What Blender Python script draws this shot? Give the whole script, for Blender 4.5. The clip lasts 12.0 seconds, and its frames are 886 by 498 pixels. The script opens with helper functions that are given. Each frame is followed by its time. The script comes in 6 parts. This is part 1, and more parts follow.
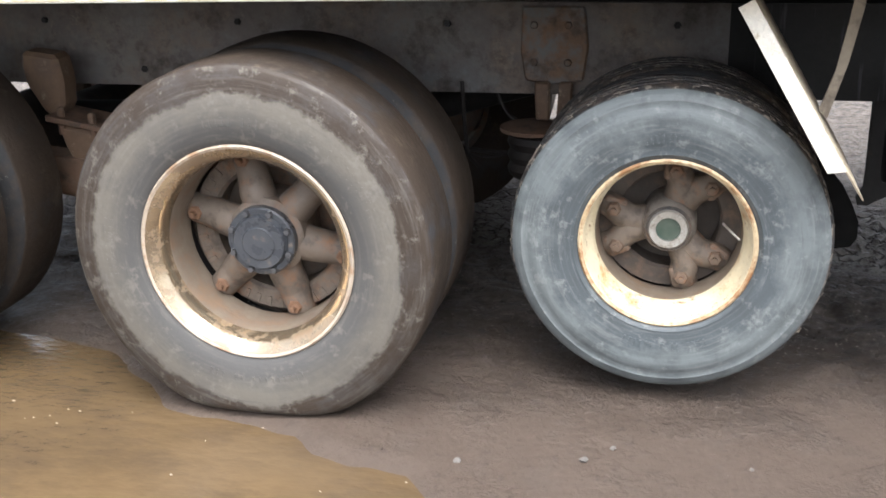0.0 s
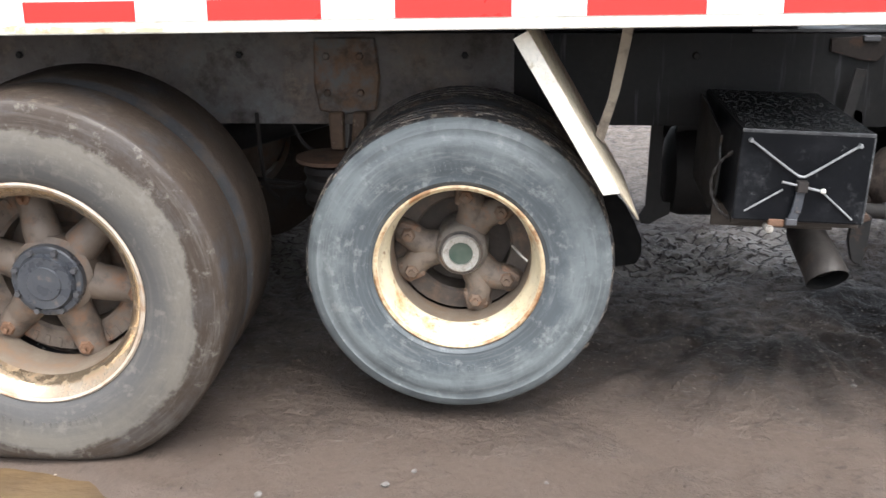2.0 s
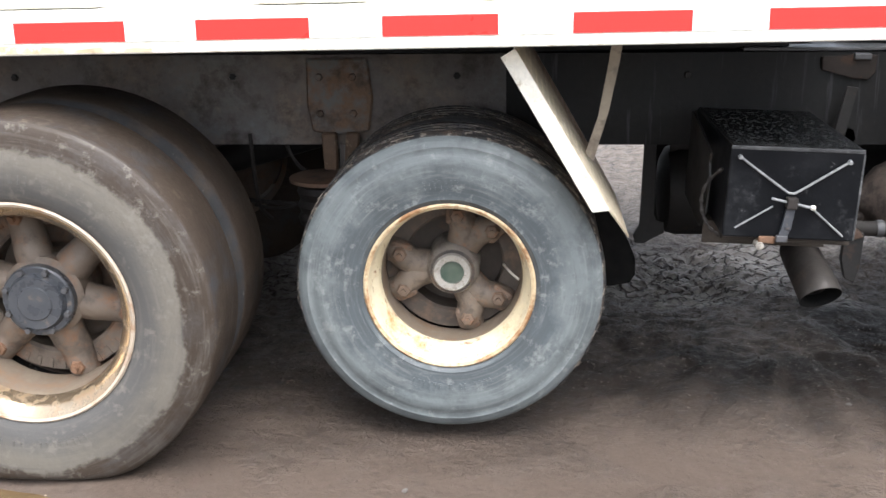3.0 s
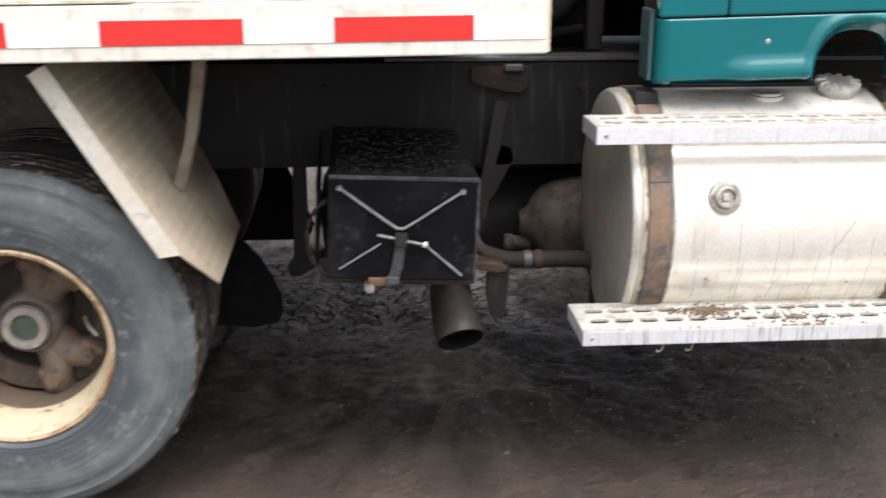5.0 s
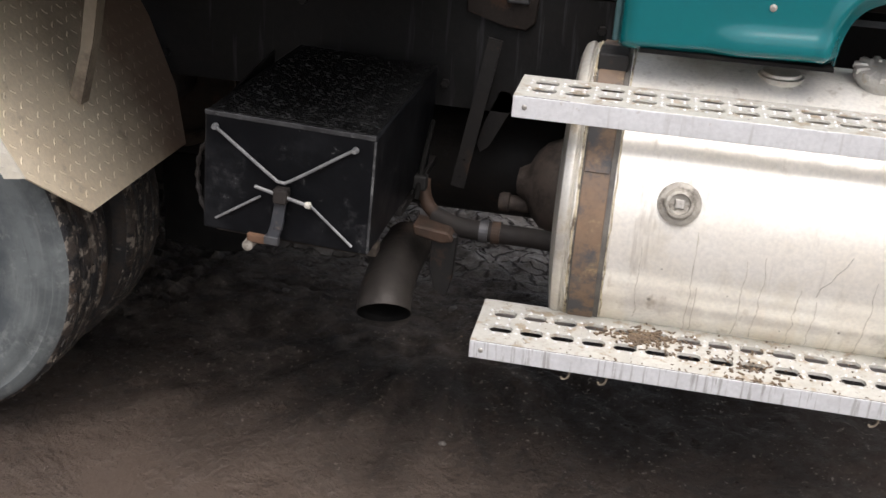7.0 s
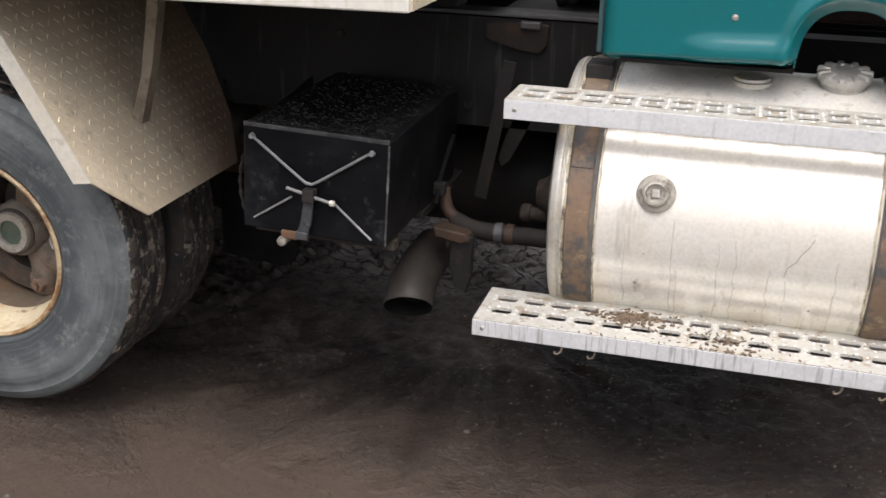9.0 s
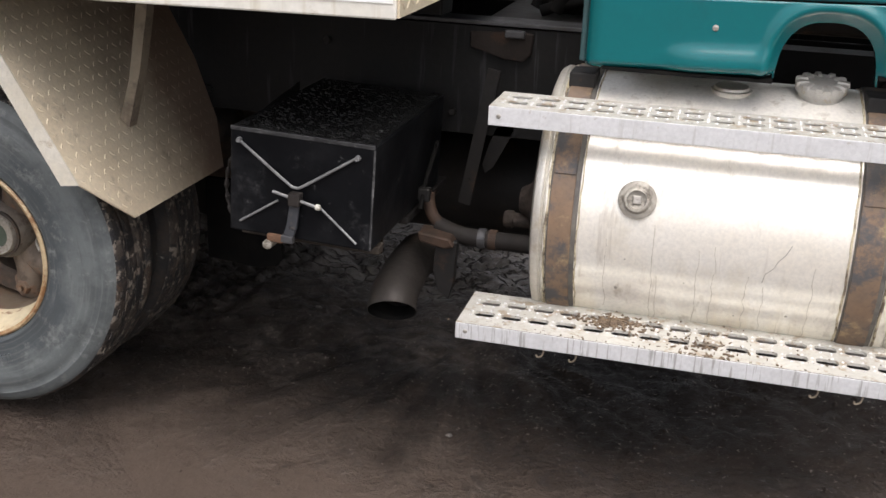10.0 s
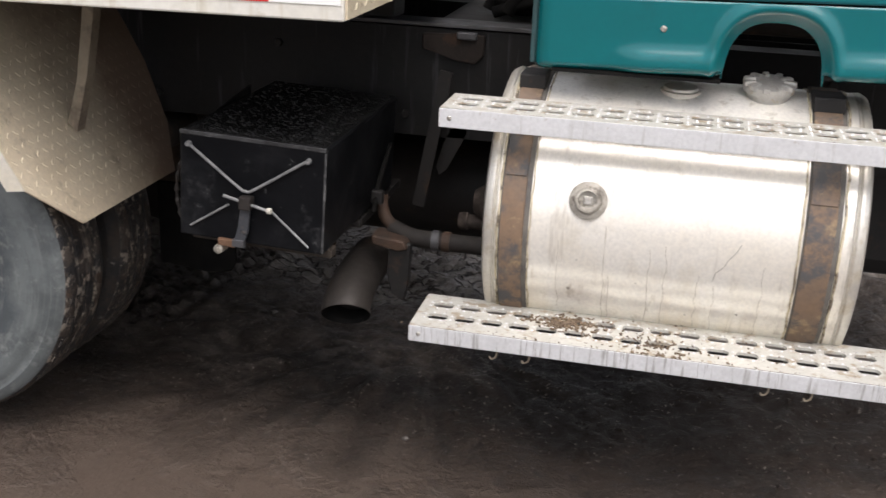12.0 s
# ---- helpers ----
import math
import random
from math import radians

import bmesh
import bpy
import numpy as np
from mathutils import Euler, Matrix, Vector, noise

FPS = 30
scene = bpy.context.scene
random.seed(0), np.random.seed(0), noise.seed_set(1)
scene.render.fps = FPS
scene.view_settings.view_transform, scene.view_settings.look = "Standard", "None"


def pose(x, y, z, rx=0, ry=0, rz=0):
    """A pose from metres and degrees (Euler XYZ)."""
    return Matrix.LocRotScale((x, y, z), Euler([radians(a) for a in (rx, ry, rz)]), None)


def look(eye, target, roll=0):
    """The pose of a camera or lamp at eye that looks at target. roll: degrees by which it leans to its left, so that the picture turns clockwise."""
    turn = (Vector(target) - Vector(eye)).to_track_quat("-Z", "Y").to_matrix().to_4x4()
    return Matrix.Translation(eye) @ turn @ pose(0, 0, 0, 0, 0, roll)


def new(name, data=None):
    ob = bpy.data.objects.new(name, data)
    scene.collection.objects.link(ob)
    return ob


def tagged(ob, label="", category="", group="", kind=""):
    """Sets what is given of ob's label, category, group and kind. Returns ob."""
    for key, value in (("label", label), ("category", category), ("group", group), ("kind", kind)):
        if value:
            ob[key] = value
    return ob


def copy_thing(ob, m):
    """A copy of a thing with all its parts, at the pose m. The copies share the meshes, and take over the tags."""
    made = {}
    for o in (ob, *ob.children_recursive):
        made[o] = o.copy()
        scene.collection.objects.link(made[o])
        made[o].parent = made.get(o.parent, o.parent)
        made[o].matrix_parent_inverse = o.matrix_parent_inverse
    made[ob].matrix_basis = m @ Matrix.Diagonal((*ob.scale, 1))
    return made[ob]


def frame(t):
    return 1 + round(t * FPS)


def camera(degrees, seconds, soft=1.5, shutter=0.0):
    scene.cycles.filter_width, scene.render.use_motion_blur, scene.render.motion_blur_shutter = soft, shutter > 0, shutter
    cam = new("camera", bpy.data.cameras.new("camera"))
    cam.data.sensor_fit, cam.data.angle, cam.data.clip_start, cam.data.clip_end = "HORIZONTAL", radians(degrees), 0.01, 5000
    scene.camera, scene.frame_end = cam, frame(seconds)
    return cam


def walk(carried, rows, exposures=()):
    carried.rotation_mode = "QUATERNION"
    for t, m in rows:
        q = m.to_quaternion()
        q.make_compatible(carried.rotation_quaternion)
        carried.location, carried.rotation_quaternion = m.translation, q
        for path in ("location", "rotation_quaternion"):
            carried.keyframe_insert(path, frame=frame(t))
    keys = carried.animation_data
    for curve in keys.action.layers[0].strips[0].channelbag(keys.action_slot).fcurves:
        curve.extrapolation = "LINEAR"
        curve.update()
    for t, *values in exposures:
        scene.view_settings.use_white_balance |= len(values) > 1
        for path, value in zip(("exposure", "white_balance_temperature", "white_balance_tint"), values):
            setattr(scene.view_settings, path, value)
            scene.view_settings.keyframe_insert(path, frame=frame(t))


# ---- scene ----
cam = camera(44.2, 12.0, shutter=0.5)
PATH = [
    (0, (-0.536, -2.634, 1.492), (-0.976, -0.805, 0.812), -1.5),
    (0.4, (-0.495, -2.627, 1.54), (-0.966, -0.809, 0.853), -1.9),
    (0.5, (-0.486, -2.648, 1.537), (-0.943, -0.828, 0.845), -1.5),
    (1, (-0.487, -2.655, 1.491), (-0.706, -0.772, 0.852), 0.2),
    (1.5, (-0.449, -2.651, 1.504), (-0.605, -0.762, 0.865), 0.0),
    (2, (-0.448, -2.645, 1.503), (-0.575, -0.754, 0.865), -0.5),
    (2.5, (-0.435, -2.646, 1.491), (-0.534, -0.748, 0.868), -0.7),
    (2.7, (-0.425, -2.655, 1.481), (-0.568, -0.75, 0.89), -0.9),
    (4.3, (-0.105, -2.46, 1.526), (-0.106, -0.554, 0.917), 0.1),
    (4.5, (-0.024, -2.402, 1.543), (0.046, -0.499, 0.931), -0.4),
    (4.7, (0.058, -2.325, 1.512), (0.18, -0.424, 0.906), -0.5),
    (5, (0.219, -2.207, 1.464), (0.372, -0.305, 0.865), 0.2),
    (5.5, (0.438, -2.065, 1.489), (0.48, -0.156, 0.892), -0.8),
    (6, (0.655, -1.934, 1.481), (0.558, -0.06, 0.79), 0.9),
    (6.5, (0.785, -1.769, 1.489), (0.582, 0.08, 0.752), 2.1),
    (6.7, (0.872, -1.708, 1.521), (0.611, 0.103, 0.715), 3.5),
    (8.3, (1.204, -1.834, 1.498), (0.685, -0.054, 0.749), 0.7),
    (8.5, (1.237, -1.88, 1.457), (0.695, -0.093, 0.74), 1.0),
    (9, (1.22, -1.96, 1.496), (0.727, -0.158, 0.783), 1.4),
    (9.5, (1.226, -1.988, 1.504), (0.766, -0.173, 0.8), 1.9),
    (10, (1.224, -1.994, 1.495), (0.761, -0.177, 0.8), 2.2),
    (10.5, (1.23, -1.989, 1.505), (0.777, -0.168, 0.813), 2.0),
    (11, (1.232, -1.989, 1.501), (0.782, -0.166, 0.812), 2.0),
    (11.5, (1.227, -1.986, 1.505), (0.788, -0.162, 0.813), 2.1),
    (12, (1.244, -1.982, 1.494), (0.847, -0.147, 0.805), 2.3),
]
EXPOSURES = [(0.0, 2.18, 6150, 10), (2.7, 2.18, 6150, 10), (4.5, 1.66, 6350, 12), (5.0, 1.42, 6400, 13), (5.5, 1.05, 6500, 14), (6.0, 1.01, 6550, 14), (12.0, 1.01, 6550, 14)]
walk(cam, [(t, look(eye, target, roll)) for t, eye, target, roll in PATH], EXPOSURES)
# ---- light levels ----
SKY, SUN = 0.135, 1.3
# ---- world and light ----
world = bpy.data.worlds.new("overcast")
scene.world = world
world.use_nodes = True
wn, wl = world.node_tree.nodes, world.node_tree.links
wn.clear()
sky = wn.new("ShaderNodeTexSky")
sky.sky_type, sky.sun_disc = "NISHITA", False
sky.sun_elevation, sky.sun_rotation = radians(65), radians(157)
sky.dust_density, sky.ozone_density = 4.0, 1.0
grey = wn.new("ShaderNodeHueSaturation")
grey.inputs["Saturation"].default_value = 0.34
back = wn.new("ShaderNodeBackground")
back.inputs["Strength"].default_value = SKY
wout = wn.new("ShaderNodeOutputWorld")
wl.new(sky.outputs[0], grey.inputs["Color"])
wl.new(grey.outputs[0], back.inputs["Color"])
wl.new(back.outputs[0], wout.inputs["Surface"])

sun = new("sun", bpy.data.lights.new("sun", "SUN"))
sun.data.energy, sun.data.angle, sun.data.color = SUN, radians(60), (1.0, 0.98, 0.955)
sun.matrix_world = look((1.3, -3.0, 7.0), (0, 0, 0))


# ---- materials ----
def nd(tree, kind, **values):
    node = tree.nodes.new(kind)
    for key, value in values.items():
        node.inputs[key].default_value = value
    return node


def ramp(tree, fac, stops):
    node = tree.nodes.new("ShaderNodeValToRGB")
    while len(node.color_ramp.elements) < len(stops):
        node.color_ramp.elements.new(0.5)
    for element, (place, value) in zip(node.color_ramp.elements, stops):
        element.position, element.color = place, (value, value, value, 1) if not isinstance(value, tuple) else (*value, 1)
    tree.links.new(fac, node.inputs[0])
    return node.outputs[0]


def mixed(tree, fac, a, b):
    node = tree.nodes.new("ShaderNodeMix")
    node.data_type = "RGBA"
    for socket, value in ((node.inputs[0], fac), (node.inputs[6], a), (node.inputs[7], b)):
        if isinstance(value, bpy.types.NodeSocket):
            tree.links.new(value, socket)
        elif isinstance(value, tuple):
            socket.default_value = (*value, 1)
        else:
            socket.default_value = value
    return node.outputs[2]


def surface(name, base, other, rough=(0.5, 0.7), metal=0.0, scale=6.0, fine=60.0, spots=None, streaks=None,
            bump=0.15, depth=0.004, stretch=(1, 1, 1), coat=0.0, spec=0.5, drips=None, mottle=0.35, brushed=0.0):
    """Two colours mixed by broad noise, fine grain, and layers of (colour, scale, from, to) with edges of their own."""
    m = bpy.data.materials.new(name)
    m.use_nodes = True
    t = m.node_tree
    shader = t.nodes["Principled BSDF"]
    where = t.nodes.new("ShaderNodeTexCoord").outputs["Object"]
    turn = nd(t, "ShaderNodeMapping", Scale=stretch)
    t.links.new(where, turn.inputs["Vector"])

    def grain(s, detail=4.0, rough_=0.6, vector=None):
        node = nd(t, "ShaderNodeTexNoise", Scale=s, Detail=detail, Roughness=rough_)
        t.links.new(vector or turn.outputs[0], node.inputs["Vector"])
        return node.outputs["Fac"]

    broad, small = grain(scale), grain(fine, 3.0)
    colour = mixed(t, ramp(t, broad, [(0.32, 0.0), (0.68, 1.0)]), base, other)
    colour = mixed(t, ramp(t, small, [(0.35, 0.0), (0.75, mottle)]), colour, tuple(c * 0.55 for c in base))
    wear = None
    for layer in spots or ():
        tint, s, low, high = layer[:4]
        mask = ramp(t, grain(s, 6.0, 0.72), [(low - 0.075, 0.0), (high - 0.075, 1.0)])
        colour = mixed(t, mask, colour, tint)
        wear = mask
    if streaks:
        tint, s, low, high = streaks
        long = nd(t, "ShaderNodeMapping", Scale=(1, 1, 0.06))
        t.links.new(where, long.inputs["Vector"])
        colour = mixed(t, ramp(t, grain(s, 4.0, 0.6, long.outputs[0]), [(low - 0.05, 0.0), (high - 0.05, 0.8)]), colour, tint)
    for tint, s, low, high, top, end in drips or ():
        runs = nd(t, "ShaderNodeMapping", Scale=(1, 0.05, 0.05))
        t.links.new(where, runs.inputs["Vector"])
        axes = t.nodes.new("ShaderNodeSeparateXYZ")
        t.links.new(where, axes.inputs[0])
        start = t.nodes.new("ShaderNodeMath")
        start.operation = "MULTIPLY_ADD"
        t.links.new(grain(11, 3.0, 0.6, runs.outputs[0]), start.inputs[0])
        start.inputs[1].default_value = 0.9
        t.links.new(axes.outputs[2], start.inputs[2])
        both = t.nodes.new("ShaderNodeMath")
        both.operation = "MULTIPLY"
        t.links.new(ramp(t, grain(s, 5.0, 0.7, runs.outputs[0]), [(low, 0.0), (high, 0.8)]), both.inputs[0])
        t.links.new(ramp(t, start.outputs[0], [(top, 1.0), (end, 0.0)]), both.inputs[1])
        colour = mixed(t, both.outputs[0], colour, tint)
    t.links.new(colour, shader.inputs["Base Color"])
    t.links.new(ramp(t, broad, [(0.3, rough[0]), (0.7, rough[1])]), shader.inputs["Roughness"])
    if metal and wear is not None:
        t.links.new(ramp(t, wear, [(0.0, metal), (1.0, 0.0)]), shader.inputs["Metallic"])
    else:
        shader.inputs["Metallic"].default_value = metal
    shader.inputs["Coat Weight"].default_value = coat
    shader.inputs["Specular IOR Level"].default_value = spec
    if brushed:
        round_x = t.nodes.new("ShaderNodeTangent")
        round_x.direction_type, round_x.axis = "RADIAL", "X"
        t.links.new(round_x.outputs[0], shader.inputs["Tangent"])
        shader.inputs["Anisotropic"].default_value = brushed
        shader.inputs["Anisotropic Rotation"].default_value = 0.25
    if bump:
        relief = nd(t, "ShaderNodeBump", Strength=bump, Distance=depth)
        t.links.new(small, relief.inputs["Height"])
        t.links.new(relief.outputs[0], shader.inputs["Normal"])
    return m


def tyre_rubber(name, inner, outer, dark, edge_at, edge_soft, rough, ring_tint, ring_scale=21.0, ragged=0.26, blots=0.8, band=None, scuffs=0.32, spec=0.5):
    """Sidewall: one colour near the rim, another outwards past a ragged line, with scuffed rings."""
    m = bpy.data.materials.new(name)
    m.use_nodes = True
    t = m.node_tree
    shader = t.nodes["Principled BSDF"]
    where = t.nodes.new("ShaderNodeTexCoord").outputs["Object"]
    flat = nd(t, "ShaderNodeMapping", Scale=(1, 0, 1))
    t.links.new(where, flat.inputs["Vector"])
    far = t.nodes.new("ShaderNodeVectorMath")
    far.operation = "LENGTH"
    t.links.new(flat.outputs[0], far.inputs[0])

    def grain(s, detail=5.0, rough_=0.62):
        node = nd(t, "ShaderNodeTexNoise", Scale=s, Detail=detail, Roughness=rough_)
        t.links.new(where, node.inputs["Vector"])
        return node.outputs["Fac"]

    line = t.nodes.new("ShaderNodeMath")
    line.operation = "MULTIPLY_ADD"
    t.links.new(grain(7, 7.0, 0.7), line.inputs[0])
    line.inputs[1].default_value = ragged
    t.links.new(far.outputs["Value"], line.inputs[2])
    past = ramp(t, line.outputs[0], [(edge_at + ragged / 2 - edge_soft, 0.0), (edge_at + ragged / 2 + edge_soft, 1.0)])
    if band:
        worn = ramp(t, line.outputs[0], [(band[1] + ragged / 2 - 0.03, 0.0), (band[1] + ragged / 2 + 0.03, 1.0)])
        inner = mixed(t, worn, inner, band[0])
    colour = mixed(t, past, inner, outer)
    blot = grain(9, 6.0, 0.7)
    colour = mixed(t, ramp(t, blot, [(0.46, 0.0), (0.62, blots)]), colour, dark)
    colour = mixed(t, ramp(t, grain(23, 5.0, 0.7), [(0.56, 0.0), (0.66, 0.55)]), colour, ring_tint)
    # scuffs drawn out round the wheel
    spin = t.nodes.new("ShaderNodeVectorMath")
    spin.operation = "NORMALIZE"
    t.links.new(flat.outputs[0], spin.inputs[0])
    parts = t.nodes.new("ShaderNodeSeparateXYZ")
    t.links.new(spin.outputs[0], parts.inputs[0])
    wide = t.nodes.new("ShaderNodeMath")
    wide.operation = "MULTIPLY"
    t.links.new(far.outputs["Value"], wide.inputs[0])
    wide.inputs[1].default_value = 26.0
    polar = t.nodes.new("ShaderNodeCombineXYZ")
    t.links.new(parts.outputs[0], polar.inputs[0])
    t.links.new(parts.outputs[2], polar.inputs[1])
    t.links.new(wide.outputs[0], polar.inputs[2])
    arcs = nd(t, "ShaderNodeTexNoise", Scale=2.6, Detail=6.0, Roughness=0.66)
    t.links.new(polar.outputs[0], arcs.inputs["Vector"])
    colour = mixed(t, ramp(t, arcs.outputs["Fac"], [(0.54, 0.0), (0.68, scuffs)]), colour, ring_tint)
    colour = mixed(t, ramp(t, arcs.outputs["Fac"], [(0.34, scuffs), (0.44, 0.0)]), colour, dark)
    rings = nd(t, "ShaderNodeTexWave", Scale=ring_scale, Distortion=1.5, Detail=4.0)
    rings.wave_type, rings.rings_direction = "RINGS", "Y"
    t.links.new(flat.outputs[0], rings.inputs["Vector"])
    gate = t.nodes.new("ShaderNodeMath")
    gate.operation = "MULTIPLY"
    t.links.new(ramp(t, rings.outputs["Fac"], [(0.70, 0.0), (1.0, 0.18)]), gate.inputs[0])
    t.links.new(ramp(t, grain(5, 4.0), [(0.42, 0.0), (0.62, 1.0)]), gate.inputs[1])
    colour = mixed(t, gate.outputs[0], colour, ring_tint)
    t.links.new(colour, shader.inputs["Base Color"])
    t.links.new(ramp(t, blot, [(0.35, rough[1]), (0.7, rough[0])]), shader.inputs["Roughness"])
    shader.inputs["Specular IOR Level"].default_value = spec
    relief = nd(t, "ShaderNodeBump", Strength=0.35, Distance=0.004)
    t.links.new(grain(55, 4.0), relief.inputs["Height"])
    t.links.new(relief.outputs[0], shader.inputs["Normal"])
    return m


white_paint = surface("white_paint", (0.68, 0.66, 0.60), (0.60, 0.575, 0.49), (0.35, 0.5), scale=4, fine=45,
                      spots=[((0.42, 0.37, 0.28), 9, 0.62, 0.74)], streaks=((0.45, 0.40, 0.30), 26, 0.60, 0.75), bump=0.05)
bed_grime = surface("bed_grime", (0.50, 0.44, 0.31), (0.36, 0.29, 0.17), (0.5, 0.7), scale=12, fine=90,
                    spots=[((0.24, 0.17, 0.09), 18, 0.62, 0.74), ((0.60, 0.57, 0.49), 15, 0.56, 0.66)], bump=0.15)
white_tape = surface("white_tape", (0.82, 0.82, 0.80), (0.76, 0.76, 0.73), (0.25, 0.35), scale=5, fine=150,
                     spots=[((0.56, 0.53, 0.46), 24, 0.76, 0.82)], bump=0.04, mottle=0.04)
red_tape = surface("red_tape", (0.60, 0.030, 0.024), (0.55, 0.028, 0.022), (0.25, 0.35), scale=5, fine=150,
                   spots=[((0.68, 0.30, 0.27), 40, 0.76, 0.80)], bump=0.04, mottle=0.06)
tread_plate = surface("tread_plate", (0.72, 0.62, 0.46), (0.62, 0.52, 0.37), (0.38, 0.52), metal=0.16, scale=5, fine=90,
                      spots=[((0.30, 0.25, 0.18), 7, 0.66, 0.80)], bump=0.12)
# brown dirt on the plate's inner side, with shade put into the tint
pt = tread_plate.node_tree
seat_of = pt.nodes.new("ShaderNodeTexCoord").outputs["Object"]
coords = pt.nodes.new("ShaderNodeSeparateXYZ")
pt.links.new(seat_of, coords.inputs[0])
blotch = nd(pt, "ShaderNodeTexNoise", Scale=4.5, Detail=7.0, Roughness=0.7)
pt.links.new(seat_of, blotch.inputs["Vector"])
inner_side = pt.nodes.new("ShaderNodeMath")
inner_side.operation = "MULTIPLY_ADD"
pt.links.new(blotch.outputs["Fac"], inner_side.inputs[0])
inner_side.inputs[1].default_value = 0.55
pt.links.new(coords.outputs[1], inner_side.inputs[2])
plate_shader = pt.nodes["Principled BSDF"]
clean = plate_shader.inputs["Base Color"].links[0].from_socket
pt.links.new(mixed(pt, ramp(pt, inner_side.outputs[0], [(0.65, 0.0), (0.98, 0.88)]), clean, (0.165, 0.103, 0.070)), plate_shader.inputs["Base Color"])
bright_edge = surface("bright_edge", (0.74, 0.71, 0.63), (0.66, 0.61, 0.50), (0.35, 0.5), metal=0.3, scale=9, fine=90,
                      spots=[((0.35, 0.28, 0.18), 14, 0.66, 0.78)], bump=0.1)
grey_rubber = tyre_rubber("grey_rubber", (0.056, 0.065, 0.069), (0.112, 0.124, 0.124), (0.048, 0.054, 0.056), 0.315, 0.03, (0.42, 0.60), (0.20, 0.207, 0.20), blots=0.6, spec=0.4)
muddy_rubber = surface("muddy_rubber", (0.040, 0.029, 0.021), (0.027, 0.020, 0.015), (0.5, 0.72), scale=5, fine=60, spec=0.22,
                       spots=[((0.034, 0.033, 0.034), 6, 0.60, 0.76), ((0.075, 0.058, 0.043), 11, 0.64, 0.80), ((0.30, 0.26, 0.21), 26, 0.775, 0.81)], bump=0.5, depth=0.006)
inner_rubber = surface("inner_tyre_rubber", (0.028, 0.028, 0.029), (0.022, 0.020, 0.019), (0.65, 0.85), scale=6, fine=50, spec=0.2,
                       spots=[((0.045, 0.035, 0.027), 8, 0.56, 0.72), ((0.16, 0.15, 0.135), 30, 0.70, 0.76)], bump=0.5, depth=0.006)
pale_mud = tyre_rubber("pale_mud_rubber", (0.068, 0.065, 0.061), (0.034, 0.0245, 0.0175), (0.062, 0.059, 0.057), 0.446, 0.006, (0.45, 0.68), (0.140, 0.127, 0.107), 12.0, ragged=0.10, blots=0.35, band=((0.109, 0.098, 0.081), 0.378), spec=0.22)
black_rubber = surface("black_rubber", (0.060, 0.048, 0.039), (0.034, 0.028, 0.024), (0.45, 0.7), scale=7, fine=60,
                       spots=[((0.075, 0.046, 0.028), 6, 0.56, 0.74), ((0.015, 0.0145, 0.015), 17, 0.53, 0.59), ((0.22, 0.19, 0.155), 38, 0.625, 0.67)], bump=0.6, depth=0.008)
clod_mud = surface("clod_mud", (0.14, 0.115, 0.09), (0.09, 0.072, 0.057), (0.6, 0.8), scale=14, fine=120,
                   spots=[((0.03, 0.027, 0.025), 12, 0.52, 0.60)], bump=0.4)
cream_rim = surface("cream_rim", (0.64, 0.565, 0.40), (0.55, 0.46, 0.29), (0.35, 0.5), scale=8, fine=70,
                    spots=[((0.36, 0.20, 0.08), 12, 0.60, 0.74), ((0.20, 0.10, 0.045), 28, 0.66, 0.74)], bump=0.15)
lip_rust = surface("rusted_lip", (0.40, 0.29, 0.16), (0.52, 0.42, 0.27), (0.45, 0.65), scale=9, fine=90,
                   spots=[((0.22, 0.11, 0.045), 11, 0.56, 0.68)], bump=0.25)
worn_lip = surface("worn_lip", (0.40, 0.33, 0.25), (0.30, 0.24, 0.18), (0.4, 0.6), scale=9, fine=90,
                   spots=[((0.22, 0.12, 0.06), 11, 0.60, 0.74)], bump=0.25)
worn_rim = surface("worn_rim", (0.44, 0.35, 0.245), (0.30, 0.225, 0.14), (0.14, 0.30), metal=0.85, scale=7, fine=60,
                   spots=[((0.17, 0.115, 0.07), 13, 0.57, 0.68)], bump=0.12)
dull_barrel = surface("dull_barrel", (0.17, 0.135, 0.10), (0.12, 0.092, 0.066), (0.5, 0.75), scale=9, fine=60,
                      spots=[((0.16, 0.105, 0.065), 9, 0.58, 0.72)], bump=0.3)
# darker and browner than the tread plate
brown_plate = surface("brown_plate", (0.30, 0.25, 0.185), (0.22, 0.18, 0.13), (0.5, 0.7), scale=8, fine=80,
                      spots=[((0.13, 0.10, 0.075), 10, 0.58, 0.74)], bump=0.2)
rust_iron = surface("rusty_iron", (0.150, 0.080, 0.045), (0.10, 0.068, 0.046), (0.65, 0.85), scale=9, fine=70,
                    spots=[((0.13, 0.095, 0.065), 7, 0.62, 0.80), ((0.05, 0.035, 0.026), 12, 0.58, 0.72)], bump=0.4, depth=0.004)
dark_rust = surface("dark_rust", (0.022, 0.0155, 0.012), (0.015, 0.012, 0.0105), (0.65, 0.85), scale=9, fine=70, spots=[((0.055, 0.029, 0.016), 9, 0.60, 0.74)], bump=0.4, spec=0.3)
shelf_mud = surface("shelf_mud", (0.052, 0.041, 0.032), (0.030, 0.024, 0.019), (0.6, 0.8), scale=12, fine=80, bump=0.3, spec=0.3)
elbow_rust = surface("elbow_rust", (0.062, 0.033, 0.019), (0.034, 0.023, 0.016), (0.65, 0.85), scale=20, fine=90, bump=0.4)
